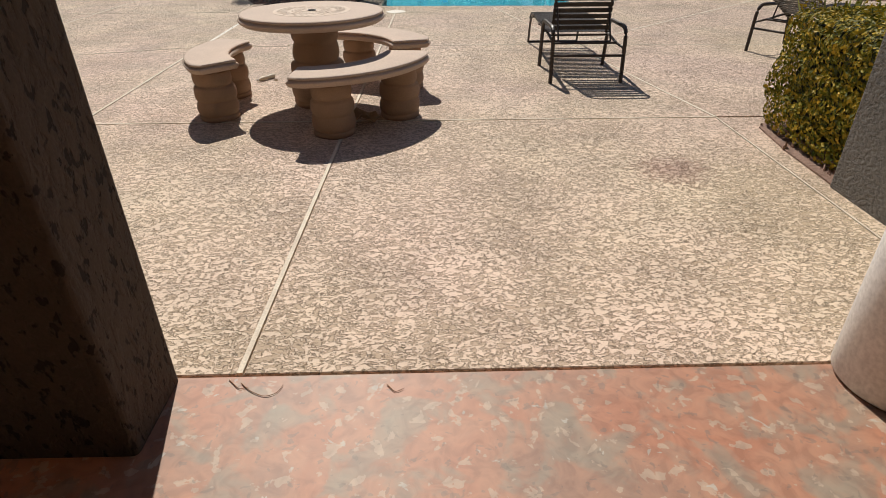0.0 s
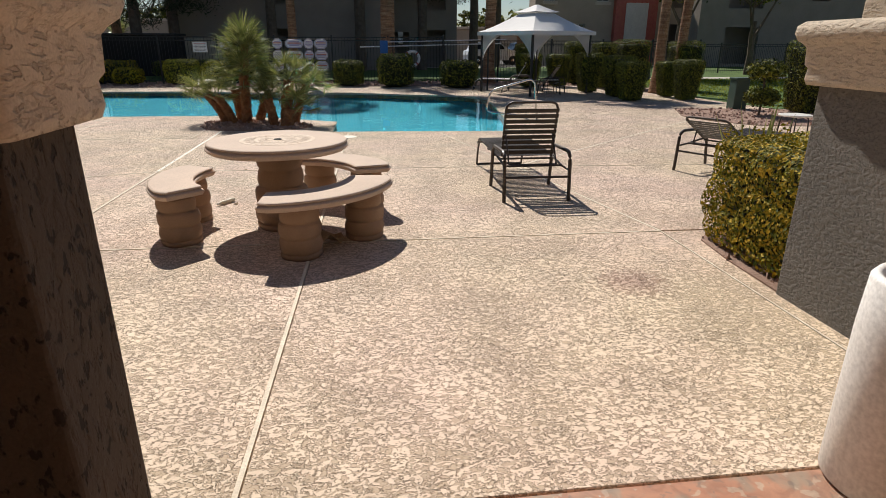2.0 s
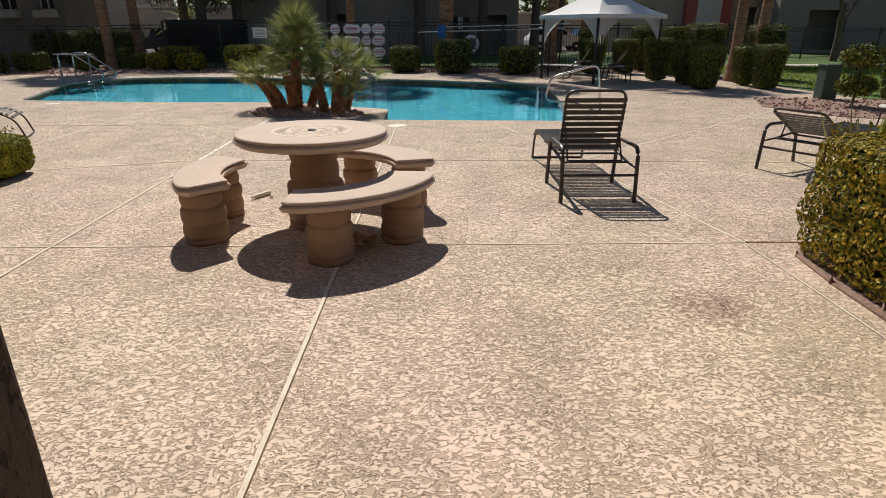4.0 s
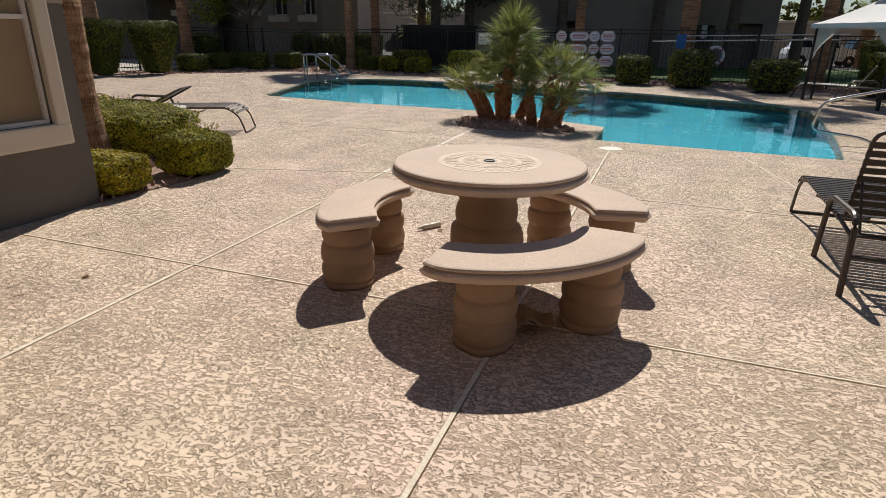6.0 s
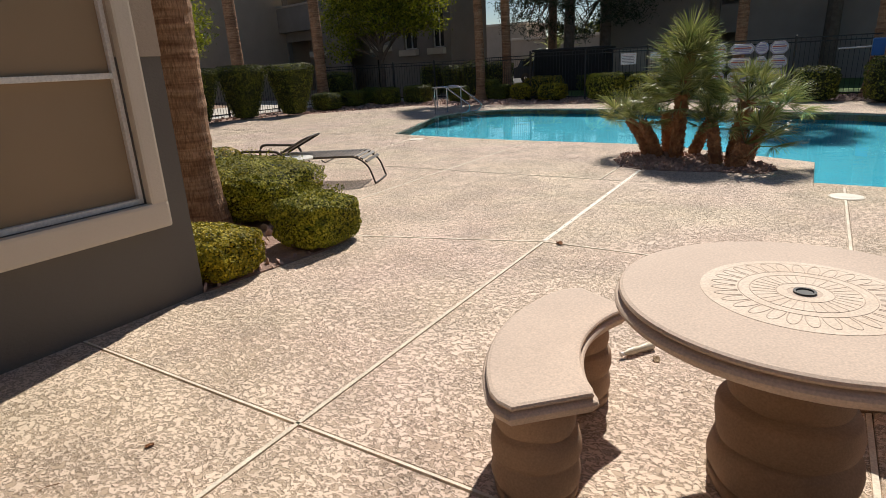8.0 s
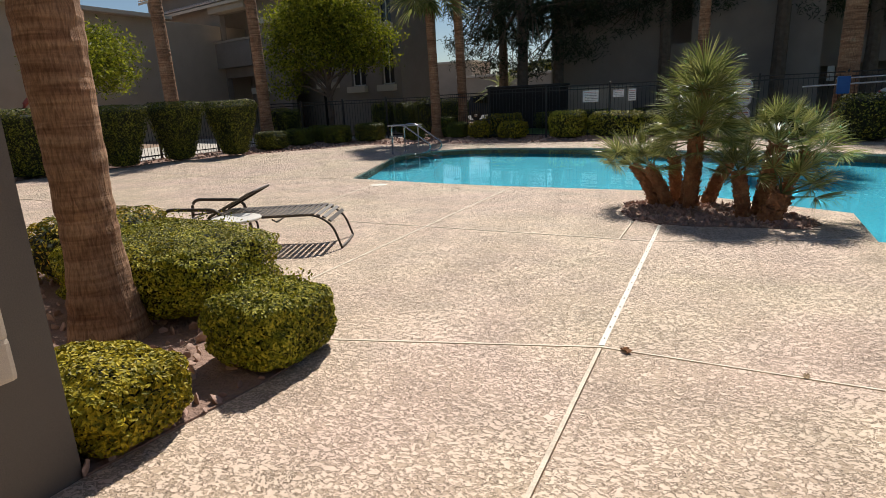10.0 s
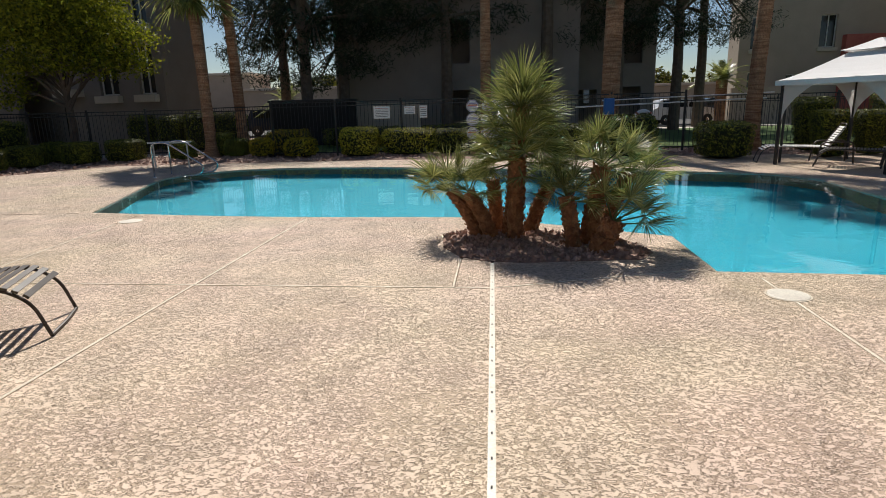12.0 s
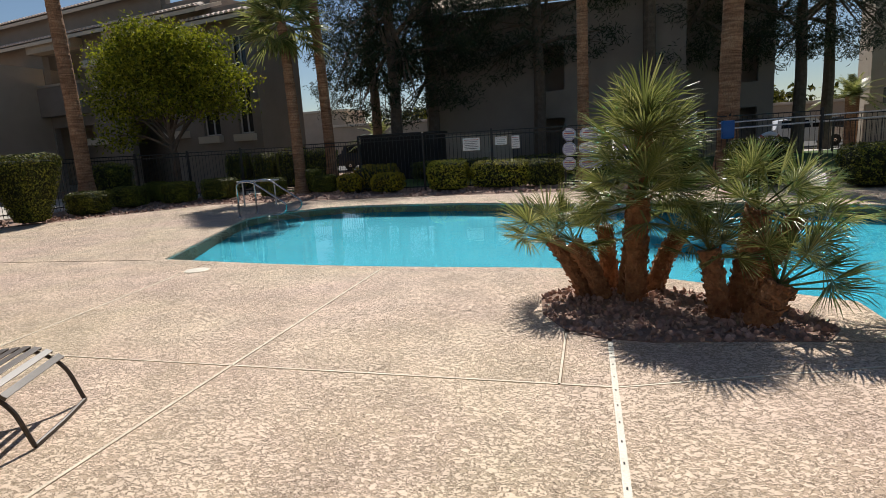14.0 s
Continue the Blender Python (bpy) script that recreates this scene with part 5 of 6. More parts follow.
lawn = strip("lawn", [(9.7, 16.7), (9.95, 13.75), (40, 11), (60, 44), (7, 41), (-14, 35), (-14, 26.6), (10.6, 25.7)], 0.012, M["lawn"], "green lawn behind the pool fence", "lawn")
strip("path", [(10.6, 26.2), (40, 25.4), (40, 26.6), (10.6, 27.4)], 0.02, M["path"], "pale concrete path along the lawn", "path")
strip("path", [(-30, 26.6), (-14, 26.6), (-14, 28.0), (-30, 27.6)], -0.04, M["path"], "pale concrete path behind the fence", "path")
strip("path", [(-26, 5), (-20, 5), (-20, 26), (-26, 26)], -0.05, M["path"], "pale concrete walk behind the tall hedges", "path")
strip("path", [(2, 39), (30, 43), (30, 45), (2, 40.6)], 0.02, M["path"], "pale concrete walk by the parking", "path")
strip("road", [(-60, 44), (60, 46), (60, 64), (-60, 62)], -0.08, M["asphalt"], "grey asphalt parking lane", "road")
rng = random.Random(77)
vs, fs = [], []
for _ in range(15000):
    x, y = rng.uniform(10.1, 22), rng.uniform(13.9, 26)
    a, h = rng.uniform(0, 6.28), rng.uniform(0.05, 0.12)
    c, s = math.cos(a) * 0.02, math.sin(a) * 0.02
    k = len(vs)
    vs += [(x - c, y - s, 0.01), (x + c, y + s, 0.01), (x + rng.gauss(0, 0.03), y + rng.gauss(0, 0.03), 0.01 + h * 0.6)]
    fs.append((k, k + 1, k + 2))
tagged(raw("grass", vs, fs, M["leaf_tree"]), "short bright green lawn grass", "grass", kind="stuff")


# ---- iron fences ----
def fence(p, q, h=1.62, gap=0.125, label="black iron picket fence round the pool"):
    F = thing("fence", label, "fence", kind="structure")
    p, q = Vector((*p, 0)), Vector((*q, 0))
    L = (q - p).length
    d = (q - p).normalized()
    m = Matrix.Translation(p) @ d.to_track_quat("X", "Z").to_matrix().to_4x4()
    F.matrix_world = m
    for z in (0.12, h - 0.12, h):
        part("rail", boxed(0, L, -0.016, 0.016, z - 0.016, z + 0.016), M["iron"], F)
    me = bpy.data.meshes.new("picket")
    b = boxed(-0.0055, 0.0055, -0.0055, 0.0055, 0.02, h - 0.01)
    b.to_mesh(me); b.free()
    me.materials.append(M["iron"])
    for k in range(int(L / gap)):
        o = new("picket", me)
        o.parent = F
        o.location = (k * gap + 0.06, 0, 0)
    k = 0.0
    while k <= L + 0.01:
        part("post", boxed(k - 0.03, k + 0.03, -0.03, 0.03, -0.1, h + 0.08, 0.005), M["iron"], F)
        k += L / max(1, round(L / 2.4))


fence((-10.2, 25.0), (3.0, 24.6), 1.74)
fence((-13.4, 26.6), (-10.2, 25.0), 1.66)
fence((-19.3, 25.4), (-13.4, 26.6), 1.62)
fence((-19.3, 5.5), (-19.3, 25.4), 1.62)
fence((3.0, 24.6), (14.5, 25.6), 1.62)
fence((14.5, 30.5), (26, 33), 1.5)
fence((8.0, 38.2), (16.0, 39.2), 1.5)


# ---- signs on the fence ----
def sign(x, y, z, w, h, bars, label):
    S = thing("sign", label, "sign", pose(x, y, z), "white notice signs")
    part("panel", boxed(-w / 2, w / 2, -0.006, 0.006, 0, h, 0.003), M["white"], S)
    for k in range(bars):
        zz = h * (0.84 - 0.68 * k / max(1, bars - 1))
        wd = w * (0.36 if k % 2 else 0.42)
        part("print_bar", boxed(-wd, wd, -0.0085, -0.0065, zz - h * 0.016, zz + h * 0.016), M["print_black"] if k else M["print_red"], S)


sign(-6.42, 24.80, 1.18, 0.53, 0.38, 6, "white rectangular pool notice sign wired to the fence")
sign(-5.50, 24.78, 1.31, 0.35, 0.24, 4, "small white notice sign wired to the fence")
sign(-5.06, 24.78, 1.18, 0.24, 0.38, 5, "narrow upright white notice sign on the fence")
stand = thing("signboard", "pool rules board of lilac round and octagonal plaques", "signboard", pose(-2.74, 24.62, -0.12))
for s in (-0.62, 0.62):
    part("post", boxed(s - 0.025, s + 0.025, 0.02, 0.06, 0, 1.75, 0.005), M["iron"], stand)


def plaque(x, z, r, sides, wide=0.0):
    bm = bmesh.new()
    pts = []
    for k in range(sides):
        a = 2 * math.pi * (k + 0.5) / sides
        pts.append((x + math.copysign(wide, math.cos(a)) + r * math.cos(a), z + r * math.sin(a)))
    f = [bm.verts.new((px, 0.0, pz)) for px, pz in pts]
    bk = [bm.verts.new((px, 0.012, pz)) for px, pz in pts]
    bm.faces.new(f); bm.faces.new(bk[::-1])
    for k in range(sides):
        bm.faces.new((f[k], bk[k], bk[(k + 1) % sides], f[(k + 1) % sides]))
    bmesh.ops.recalc_face_normals(bm, faces=bm.faces[:])
    P = part("plaque", bm, M["white"], stand)
    rim = bmesh.new()
    tube(rim, [(px, -0.003, pz) for px, pz in [((p[0] - x) * 0.9 + x, (p[1] - z) * 0.9 + z) for p in pts]], 0.014, 5, closed=True)
    part("plaque_rim", rim, M["print_lilac"], P)
    for k in range(4):
        wd = (r + wide) * (0.55 if k in (0, 3) else 0.72)
        zz = z + r * (0.42 - 0.28 * k)
        part("print_bar", boxed(x - wd, x + wd, -0.004, -0.0005, zz - 0.018, zz + 0.018), M["print_red"] if k == 1 and sides == 8 else M["print_lilac"], P)


for r_, z_ in enumerate((1.62, 1.20, 0.78)):
    plaque(-0.74, z_, 0.20, 8 if r_ != 1 else 20)
    plaque(-0.13 if r_ else -0.10, z_, 0.17, 8, 0.18)
    plaque(0.45, z_, 0.19, 20 if r_ == 0 else 8)
    plaque(0.92, z_, 0.20, 8, 0.06)

# life ring, hook pole and blue box on the fence
ring = thing("life_ring", "white life ring hanging on the pool fence", "life ring", pose(1.75, 24.50, 0.95, 90))
bm = bmesh.new()
tube(bm, [(0.27 * math.cos(2 * math.pi * k / 28), 0.27 * math.sin(2 * math.pi * k / 28), 0) for k in range(28)], 0.055, 10, closed=True)
part("ring", bm, M["white"], ring, smooth=True)
for k in range(4):
    a = math.pi / 4 + k * math.pi / 2
    c = Vector((0.27 * math.cos(a), 0.27 * math.sin(a), 0))
    t = Vector((-math.sin(a), math.cos(a), 0))
    part("band", tube(bmesh.new(), [c - t * 0.03, c + t * 0.03], 0.059, 10), M["print_red"], ring)
part("rope", tube(bmesh.new(), [(0, 0.3, -0.02), (-0.1, 0.1, 0.07), (-0.15, -0.3, 0.07), (-0.2, -0.5, 0.03)], 0.012, 6), M["white"], ring)
pole = thing("rescue_pole", "long pale rescue pole resting on fence hooks", "rescue pole")
part("shaft", tube(bmesh.new(), [(-0.3, 24.52, 1.38), (5.4, 24.72, 1.52)], 0.022, 8), M["white"], pole)
part("shaft_guide", tube(bmesh.new(), [(0.5, 24.50, 1.56), (5.6, 24.70, 1.68)], 0.018, 8), M["white"], pole)
bx = thing("phone_box", "small blue emergency box on a post by the palm", "emergency box", pose(0.62, 24.0, 0))
part("post", tube(bmesh.new(), [(0, 0, 0), (0, 0, 1.2)], 0.03, 8), M["iron"], bx)
part("case", boxed(-0.15, 0.15, -0.1, 0.1, 1.15, 1.62, 0.03), M["blue"], bx)


# ---- gazebo ----
gz = thing("gazebo", "white canvas gazebo with two-tier roof and dark posts", "gazebo", pose(4.83, 17.85, -0.02, 0, 0, 27) @ Matrix.Diagonal((0.97, 0.97, 0.93, 1.0)))
W = 2.5
for x in (0, W):
    for y in (0, W):
        part("post", boxed(x - 0.03, x + 0.03, y - 0.03, y + 0.03, 0, 2.05, 0.004), M["iron"], gz)
        c, s = (1 if x == 0 else -1), (1 if y == 0 else -1)
        bm = bmesh.new()
        for dx, dy in ((c, 0), (0, s)):
            rows = []
            for k in range(9):
                t = k / 8
                z = 2.02 - 1.05 * (1 - math.sqrt(t)) if t > 0 else 0.97
                rows.append((t * 0.9, z))
            for (t0, z0), (t1, z1) in zip(rows, rows[1:]):
                q = [Vector((x + dx * t0, y + dy * t0, z0)), Vector((x + dx * t1, y + dy * t1, z1)), Vector((x + dx * t1, y + dy * t1, 2.06)), Vector((x + dx * t0, y + dy * t0, 2.06))]
                bm.faces.new([bm.verts.new(v) for v in q])
        ext = bmesh.ops.solidify(bm, geom=bm.faces[:], thickness=0.01)
        part("corner_curtain", bm, M["canvas"], gz, "gathered white corner curtain")


def roof_tier(half, zlow, zhigh, top, sag):
    bm = bmesh.new()
    rings = []
    for k in range(7):
        t = k / 6
        hh = half + (top - half) * t
        z = zlow + (zhigh - zlow) * (t ** 1.25)
        ring_ = []
        for sx, sy in ((1, 1), (-1, 1), (-1, -1), (1, -1)):
            nx, ny = (-1, 1) if (sx, sy) == (1, 1) else (-1, -1) if (sx, sy) == (-1, 1) else (1, -1) if (sx, sy) == (-1, -1) else (1, 1)
            for j in range(6):
                u = j / 6
                if (sx, sy) in ((1, 1), (-1, -1)):
                    px, py = sx * hh * (1 - 2 * u), sy * hh
                else:
                    px, py = sx * hh, sy * hh * (1 - 2 * u)
                ring_.append(bm.verts.new((W / 2 + px, W / 2 + py, z - sag * math.sin(math.pi * u) * (1 - t))))
        rings.append(ring_)
    for a, b in zip(rings, rings[1:]):
        for k in range(len(a)):
            bm.faces.new((a[k], a[(k + 1) % len(a)], b[(k + 1) % len(a)], b[k]))
    bm.faces.new(rings[-1])
    bmesh.ops.recalc_face_normals(bm, faces=bm.faces[:])
    bmesh.ops.solidify(bm, geom=bm.faces[:], thickness=0.012)
    return bm


part("lower_roof", roof_tier(W / 2 + 0.12, 2.03, 2.62, 0.40, 0.03), M["canvas"], gz)
bm = bmesh.new()
for k in range(4):
    box(bm, -W / 2 - 0.122, W / 2 + 0.122, W / 2 + 0.11, W / 2 + 0.122, 1.92, 2.04, m=Matrix.Translation((W / 2, W / 2, 0)) @ Matrix.Rotation(k * math.pi / 2, 4, "Z"))
part("valance", bm, M["canvas"], gz)
part("vent_roof", roof_tier(0.52, 2.67, 2.90, 0.04, 0.02), M["canvas"], gz)


mp = thing("metal_post", "slim dark metal post with a short arm by the gazebo", "post", pose(4.02, 20.44, 0))
part("shaft", tube(bmesh.new(), [(0, 0, 0), (0, 0, 1.62)], 0.03, 8), M["iron"], mp)
part("arm", tube(bmesh.new(), rounded([(0, 0, 1.55), (-0.18, 0, 1.6), (-0.2, 0, 1.48)], 0.05), 0.015, 6), M["iron"], mp)


# ---- trees ----
def tall_palm(x, y, h, r, lean, label, crown=True, seed=1, dead=True, rad=0.85, swell=0.0):
    P = thing("tall_palm", label, "palm tree", group="tall palms")
    bm = bmesh.new()
    rng = random.Random(seed)
    prof = []
    steps = int(h / 0.075)
    n = 18
    rings = []
    for k in range(steps + 1):
        t = k / steps
        rr = r * (1.0 - 0.22 * t) * (1 + 0.55 * (max(0, 0.11 - t) / 0.11) ** 1.6 + swell * min(1, max(0, t * h - 1.2) / 1.2)) * (1.012 if k % 2 else 0.988) * rng.uniform(0.985, 1.015)
        cx, cy = x + lean[0] * t * t, y + lean[1] * t * t
        rings.append([bm.verts.new((cx + rr * math.cos(2 * math.pi * i / n) * (1 + rng.gauss(0, 0.02)), cy + rr * math.sin(2 * math.pi * i / n) * (1 + rng.gauss(0, 0.02)), t * h - 0.05 + rng.gauss(0, 0.012))) for i in range(n)])
    for a, b in zip(rings, rings[1:]):
        for i in range(n):
            bm.faces.new((a[i], a[(i + 1) % n], b[(i + 1) % n], b[i]))
    bm.faces.new(rings[-1])
    part("trunk", bm, M["bark"], P)
    if crown:
        c = Vector((x + lean[0], y + lean[1], h))
        fan_crown("crown", P, c, 34, 0.85, rad, seed, (0, 0, 0.1), -0.7, 18, 0.75)
        if dead:
            fan_crown("dead_skirt", P, c - Vector((0, 0, 0.25)), 14, 0.35, 0.55, seed + 9, (0, 0, -1.6), -1.0, 12, 0.9, "fan")
    return P


tall_palm(-5.84, 6.70, 7.5, 0.18, (-0.35, 0.2), "thick tan palm trunk rising from the clubhouse bed", True, 3, swell=0.2)
tall_palm(-18.95, 22.75, 9.5, 0.24, (-0.3, 0), "tall brown palm trunk behind the low hedges", True, 4)
tall_palm(-21.6, 20.6, 9.5, 0.27, (-0.6, 0.3), "tall brown palm trunk behind the tall hedges", True, 5)
tall_palm(-12.7, 25.6, 5.8, 0.20, (-0.2, 0.1), "rough brown palm with drooping green fans", True, 6, rad=1.05)
tall_palm(-12.1, 26.9, 8.6, 0.20, (-0.35, 0.1), "slim tan palm trunk beside a shorter palm", True, 7)
tall_palm(-3.1, 26.6, 9.5, 0.19, (0.0, 0), "slim pale palm trunk behind the fan palms", True, 8)
tall_palm(0.80, 24.9, 9.5, 0.29, (0.25, 0.2), "thick orange-brown palm trunk by the fence", True, 9)
tall_palm(4.75, 24.0, 9.5, 0.22, (0.5, 0.3), "dark leaning palm trunk behind the gazebo", True, 10)
tall_palm(9.35, 18.9, 9.0, 0.16, (0.4, 0.3), "brown palm trunk among the box hedges", True, 11)
tall_palm(10.3, 19.4, 9.0, 0.16, (0.9, 0.3), "leaning brown palm trunk among the box hedges", True, 12)


def limbed_tree(x, y, label, trunk_h, trunk_r, blobs, leafname, n, size, seed, name="tree", bark="greybark", aspect=0.5, clump=0.35):
    """Tapered trunk, limbs to each crown mass, leaves in uneven clumps."""
    rng = random.Random(seed)
    T = thing(name, label, "tree", pose(x, y, 0))
    bm = bmesh.new()
    tube(bm, [(0, 0, -0.1), (0.05, 0.02, trunk_h * 0.4), (-0.03, 0.05, trunk_h * 0.75), (0, 0, trunk_h)], trunk_r, 10, trunk_r * 0.6)
    for bx, by, bz, rx, rz in blobs:
        s = Vector((0, 0, trunk_h * rng.uniform(0.55, 0.98)))
        e = Vector((bx, by, bz))
        m1 = s.lerp(e, 0.45) + Vector((rng.gauss(0, 0.15), rng.gauss(0, 0.15), 0.2))
        tube(bm, [s, m1, e], trunk_r * 0.42, 7, trunk_r * 0.08)
        for _ in range(4):
            d = Vector((rng.gauss(0, 1), rng.gauss(0, 1), rng.gauss(0.2, 0.7))).normalized()
            tube(bm, [m1, e + Vector((d.x * rx * 0.7, d.y * rx * 0.7, d.z * rz * 0.7))], trunk_r * 0.14, 5, trunk_r * 0.03)
    part("trunk", bm, M[bark], T)
    pts, nr = [], []
    tot = sum(b[3] ** 2 * b[4] for b in blobs)
    for bx, by, bz, rx, rz in blobs:
        cnt = int(n * rx * rx * rz / tot)
        k = 0
        while k < cnt:
            d = Vector((rng.gauss(0, 1), rng.gauss(0, 1), rng.gauss(0, 1))).normalized()
            rr = rng.uniform(0.35, 1.0) ** 0.5
            c = Vector((bx + d.x * rx * rr, by + d.y * rx * rr, bz + d.z * rz * rr))
            m = min(rng.randint(10, 22), cnt - k)
            for _ in range(m):
                pts.append(c + Vector((rng.gauss(0, clump), rng.gauss(0, clump), rng.gauss(0, clump * 0.7))) * 0.55)
                nr.append((d + Vector((0, 0, 0.5))).normalized())
            k += m
    vs, fs = leaf_cloud(pts, nr, size, rng, aspect, 0.9)
    raw("crown", vs, fs, M[leafname], T)
    return T


limbed_tree(-19.2, 27.4, "leafy yellow-green shade tree in front of the building", 3.0, 0.16,
            [(0, 0, 5.2, 1.9, 1.3), (-1.6, 0.2, 5.0, 1.3, 1.0), (1.7, -0.2, 4.8, 1.4, 1.1), (2.7, -0.3, 4.1, 1.0, 0.8), (-0.4, -0.4, 6.0, 1.3, 0.7), (-2.2, -0.3, 4.0, 0.9, 0.8), (1.0, -0.6, 5.6, 1.3, 0.8), (0.6, -0.4, 3.8, 1.5, 0.7), (3.3, -0.4, 3.3, 0.6, 0.45), (-1.6, -0.3, 3.3, 1.0, 0.5), (2.0, -0.2, 3.4, 1.1, 0.45), (-2.7, 0, 5.6, 0.7, 0.5), (2.4, -0.2, 5.7, 0.8, 0.4), (-2.2, -0.3, 2.5, 0.8, 0.6), (3.6, -0.2, 4.3, 0.6, 0.4), (-3.1, 0.1, 4.6, 0.6, 0.5)], "leaf_tree", 30000, 0.15, 51, clump=0.42)
limbed_tree(-27.0, 21.0, "grey-green shade tree behind the tall hedges", 2.4, 0.15,
            [(0, 0, 4.2, 1.9, 1.3), (-1.6, 0.2, 3.9, 1.6, 1.1), (1.7, -0.2, 3.7, 1.5, 1.0), (0.4, 0, 3.0, 1.6, 0.8)], "leaf_tree", 9000, 0.16, 52)
pine_blobs = lambda s: [(0.3 * s, 0, 5.2, 2.2, 0.8), (-1.6, 0.4, 6.6, 2.2, 0.9), (1.9, -0.3, 7.4, 2.3, 1.0), (-0.8, -0.8, 8.6, 2.4, 1.0), (0.8, 0.6, 10.0, 2.2, 1.1), (-2.4, 0.2, 4.6, 1.5, 0.6), (2.4, 0.2, 5.6, 1.6, 0.7), (-1.2 * s, -0.6, 3.6, 1.5, 0.6), (1.3 * s, 0.5, 3.0, 1.2, 0.5)]
PINES = [(-11.5, 32.8, 60), (-10.2, 34.6, 62), (-14.4, 38.0, 61), (-5.2, 35.0, 63), (3.2, 36.6, 65), (6.6, 38.5, 66), (8.6, 41.0, 67)]
for x, y, sd in PINES:
    limbed_tree(x, y, "dark tall pine with drooping needle clumps", 9.0, 0.30, pine_blobs(1 if sd % 2 else -1)[:9 if x < -9 else 7], "needle", 14000 if x < -10 else 8000, 0.27, sd, "pine_tree", aspect=0.13, clump=0.42)
# Added pine: its high canopy, out of view, throws shade on the far deck.
limbed_tree(-0.4, 35.3, "very tall dark pine added to shade the far deck", 13.0, 0.32,
            [(0, 0, 11.0, 2.6, 1.0), (-1.9, 0.5, 12.2, 2.3, 1.0), (2.0, -0.2, 12.6, 2.5, 1.0), (0.3, -0.6, 14.0, 2.6, 1.1), (2.9, 0.4, 14.2, 2.0, 0.9), (-0.4, 0.4, 15.4, 2.0, 1.0), (3.6, 0, 11.4, 1.8, 0.8)], "needle", 17000, 0.27, 68, "pine_tree", aspect=0.13, clump=0.42)
limbed_tree(14.5, 27.5, "dark leafy tree over the lawn", 2.6, 0.18, [(0, 0, 4.8, 2.2, 1.3), (1.8, 0.2, 5.2, 1.8, 1.2), (-1.6, 0.2, 5.0, 1.8, 1.2)], "leaf_far", 8000, 0.2, 71)
limbed_tree(19.5, 29.5, "dark leafy tree over the lawn", 2.6, 0.18, [(0, 0, 4.8, 2.2, 1.3), (1.8, 0.2, 5.2, 1.8, 1.2), (-1.6, 0.2, 5.0, 1.8, 1.2)], "leaf_far", 8000, 0.2, 72)


def feather_palm(x, y, h, label, seed, ln=2.3, cnt=34):
    rng = random.Random(seed)
    P = thing("date_palm", label, "palm tree")
    bm = bmesh.new()
    tube(bm, [(x, y, -0.1), (x, y, h * 0.5), (x, y, h)], 0.30, 12, 0.36)
    for v in bm.verts:
        v.co += Vector((rng.gauss(0, 0.02), rng.gauss(0, 0.02), 0))
    part("trunk", bm, M["bark"], P)
    vs, fs = [], []
    for k in range(cnt):
        a = k * 2.4
        e = rng.uniform(-0.1, 1.35)
        d = Vector((math.cos(a) * math.cos(e), math.sin(a) * math.cos(e), math.sin(e)))
        s = d.cross(Vector((0, 0, 1))).normalized()
        prev = Vector((x, y, h))
        for j in range(14):
            t = (j + 1) / 14
            p = Vector((x, y, h)) + d * ln * t - Vector((0, 0, 1)) * ln * 0.42 * t * t
            for sd in (-1, 1):
                q = p + s * sd * ln * 0.17 * (1.1 - t * 0.7) + d * 0.12 - Vector((0, 0, 0.06))
                o = len(vs)
                vs += [prev, p, q]
                fs.append((o, o + 1, o + 2))
            prev = p
    raw("crown", vs, fs, M["fan"], P)


feather_palm(11.6, 46.0, 2.7, "date palm with arching fronds by the parking", 81)
feather_palm(-16.2, 43.0, 2.0, "young date palm with arching fronds beyond the fence", 82, 2.0)
feather_palm(24.0, 55.0, 3.2, "date palm with arching fronds by the parking", 83)


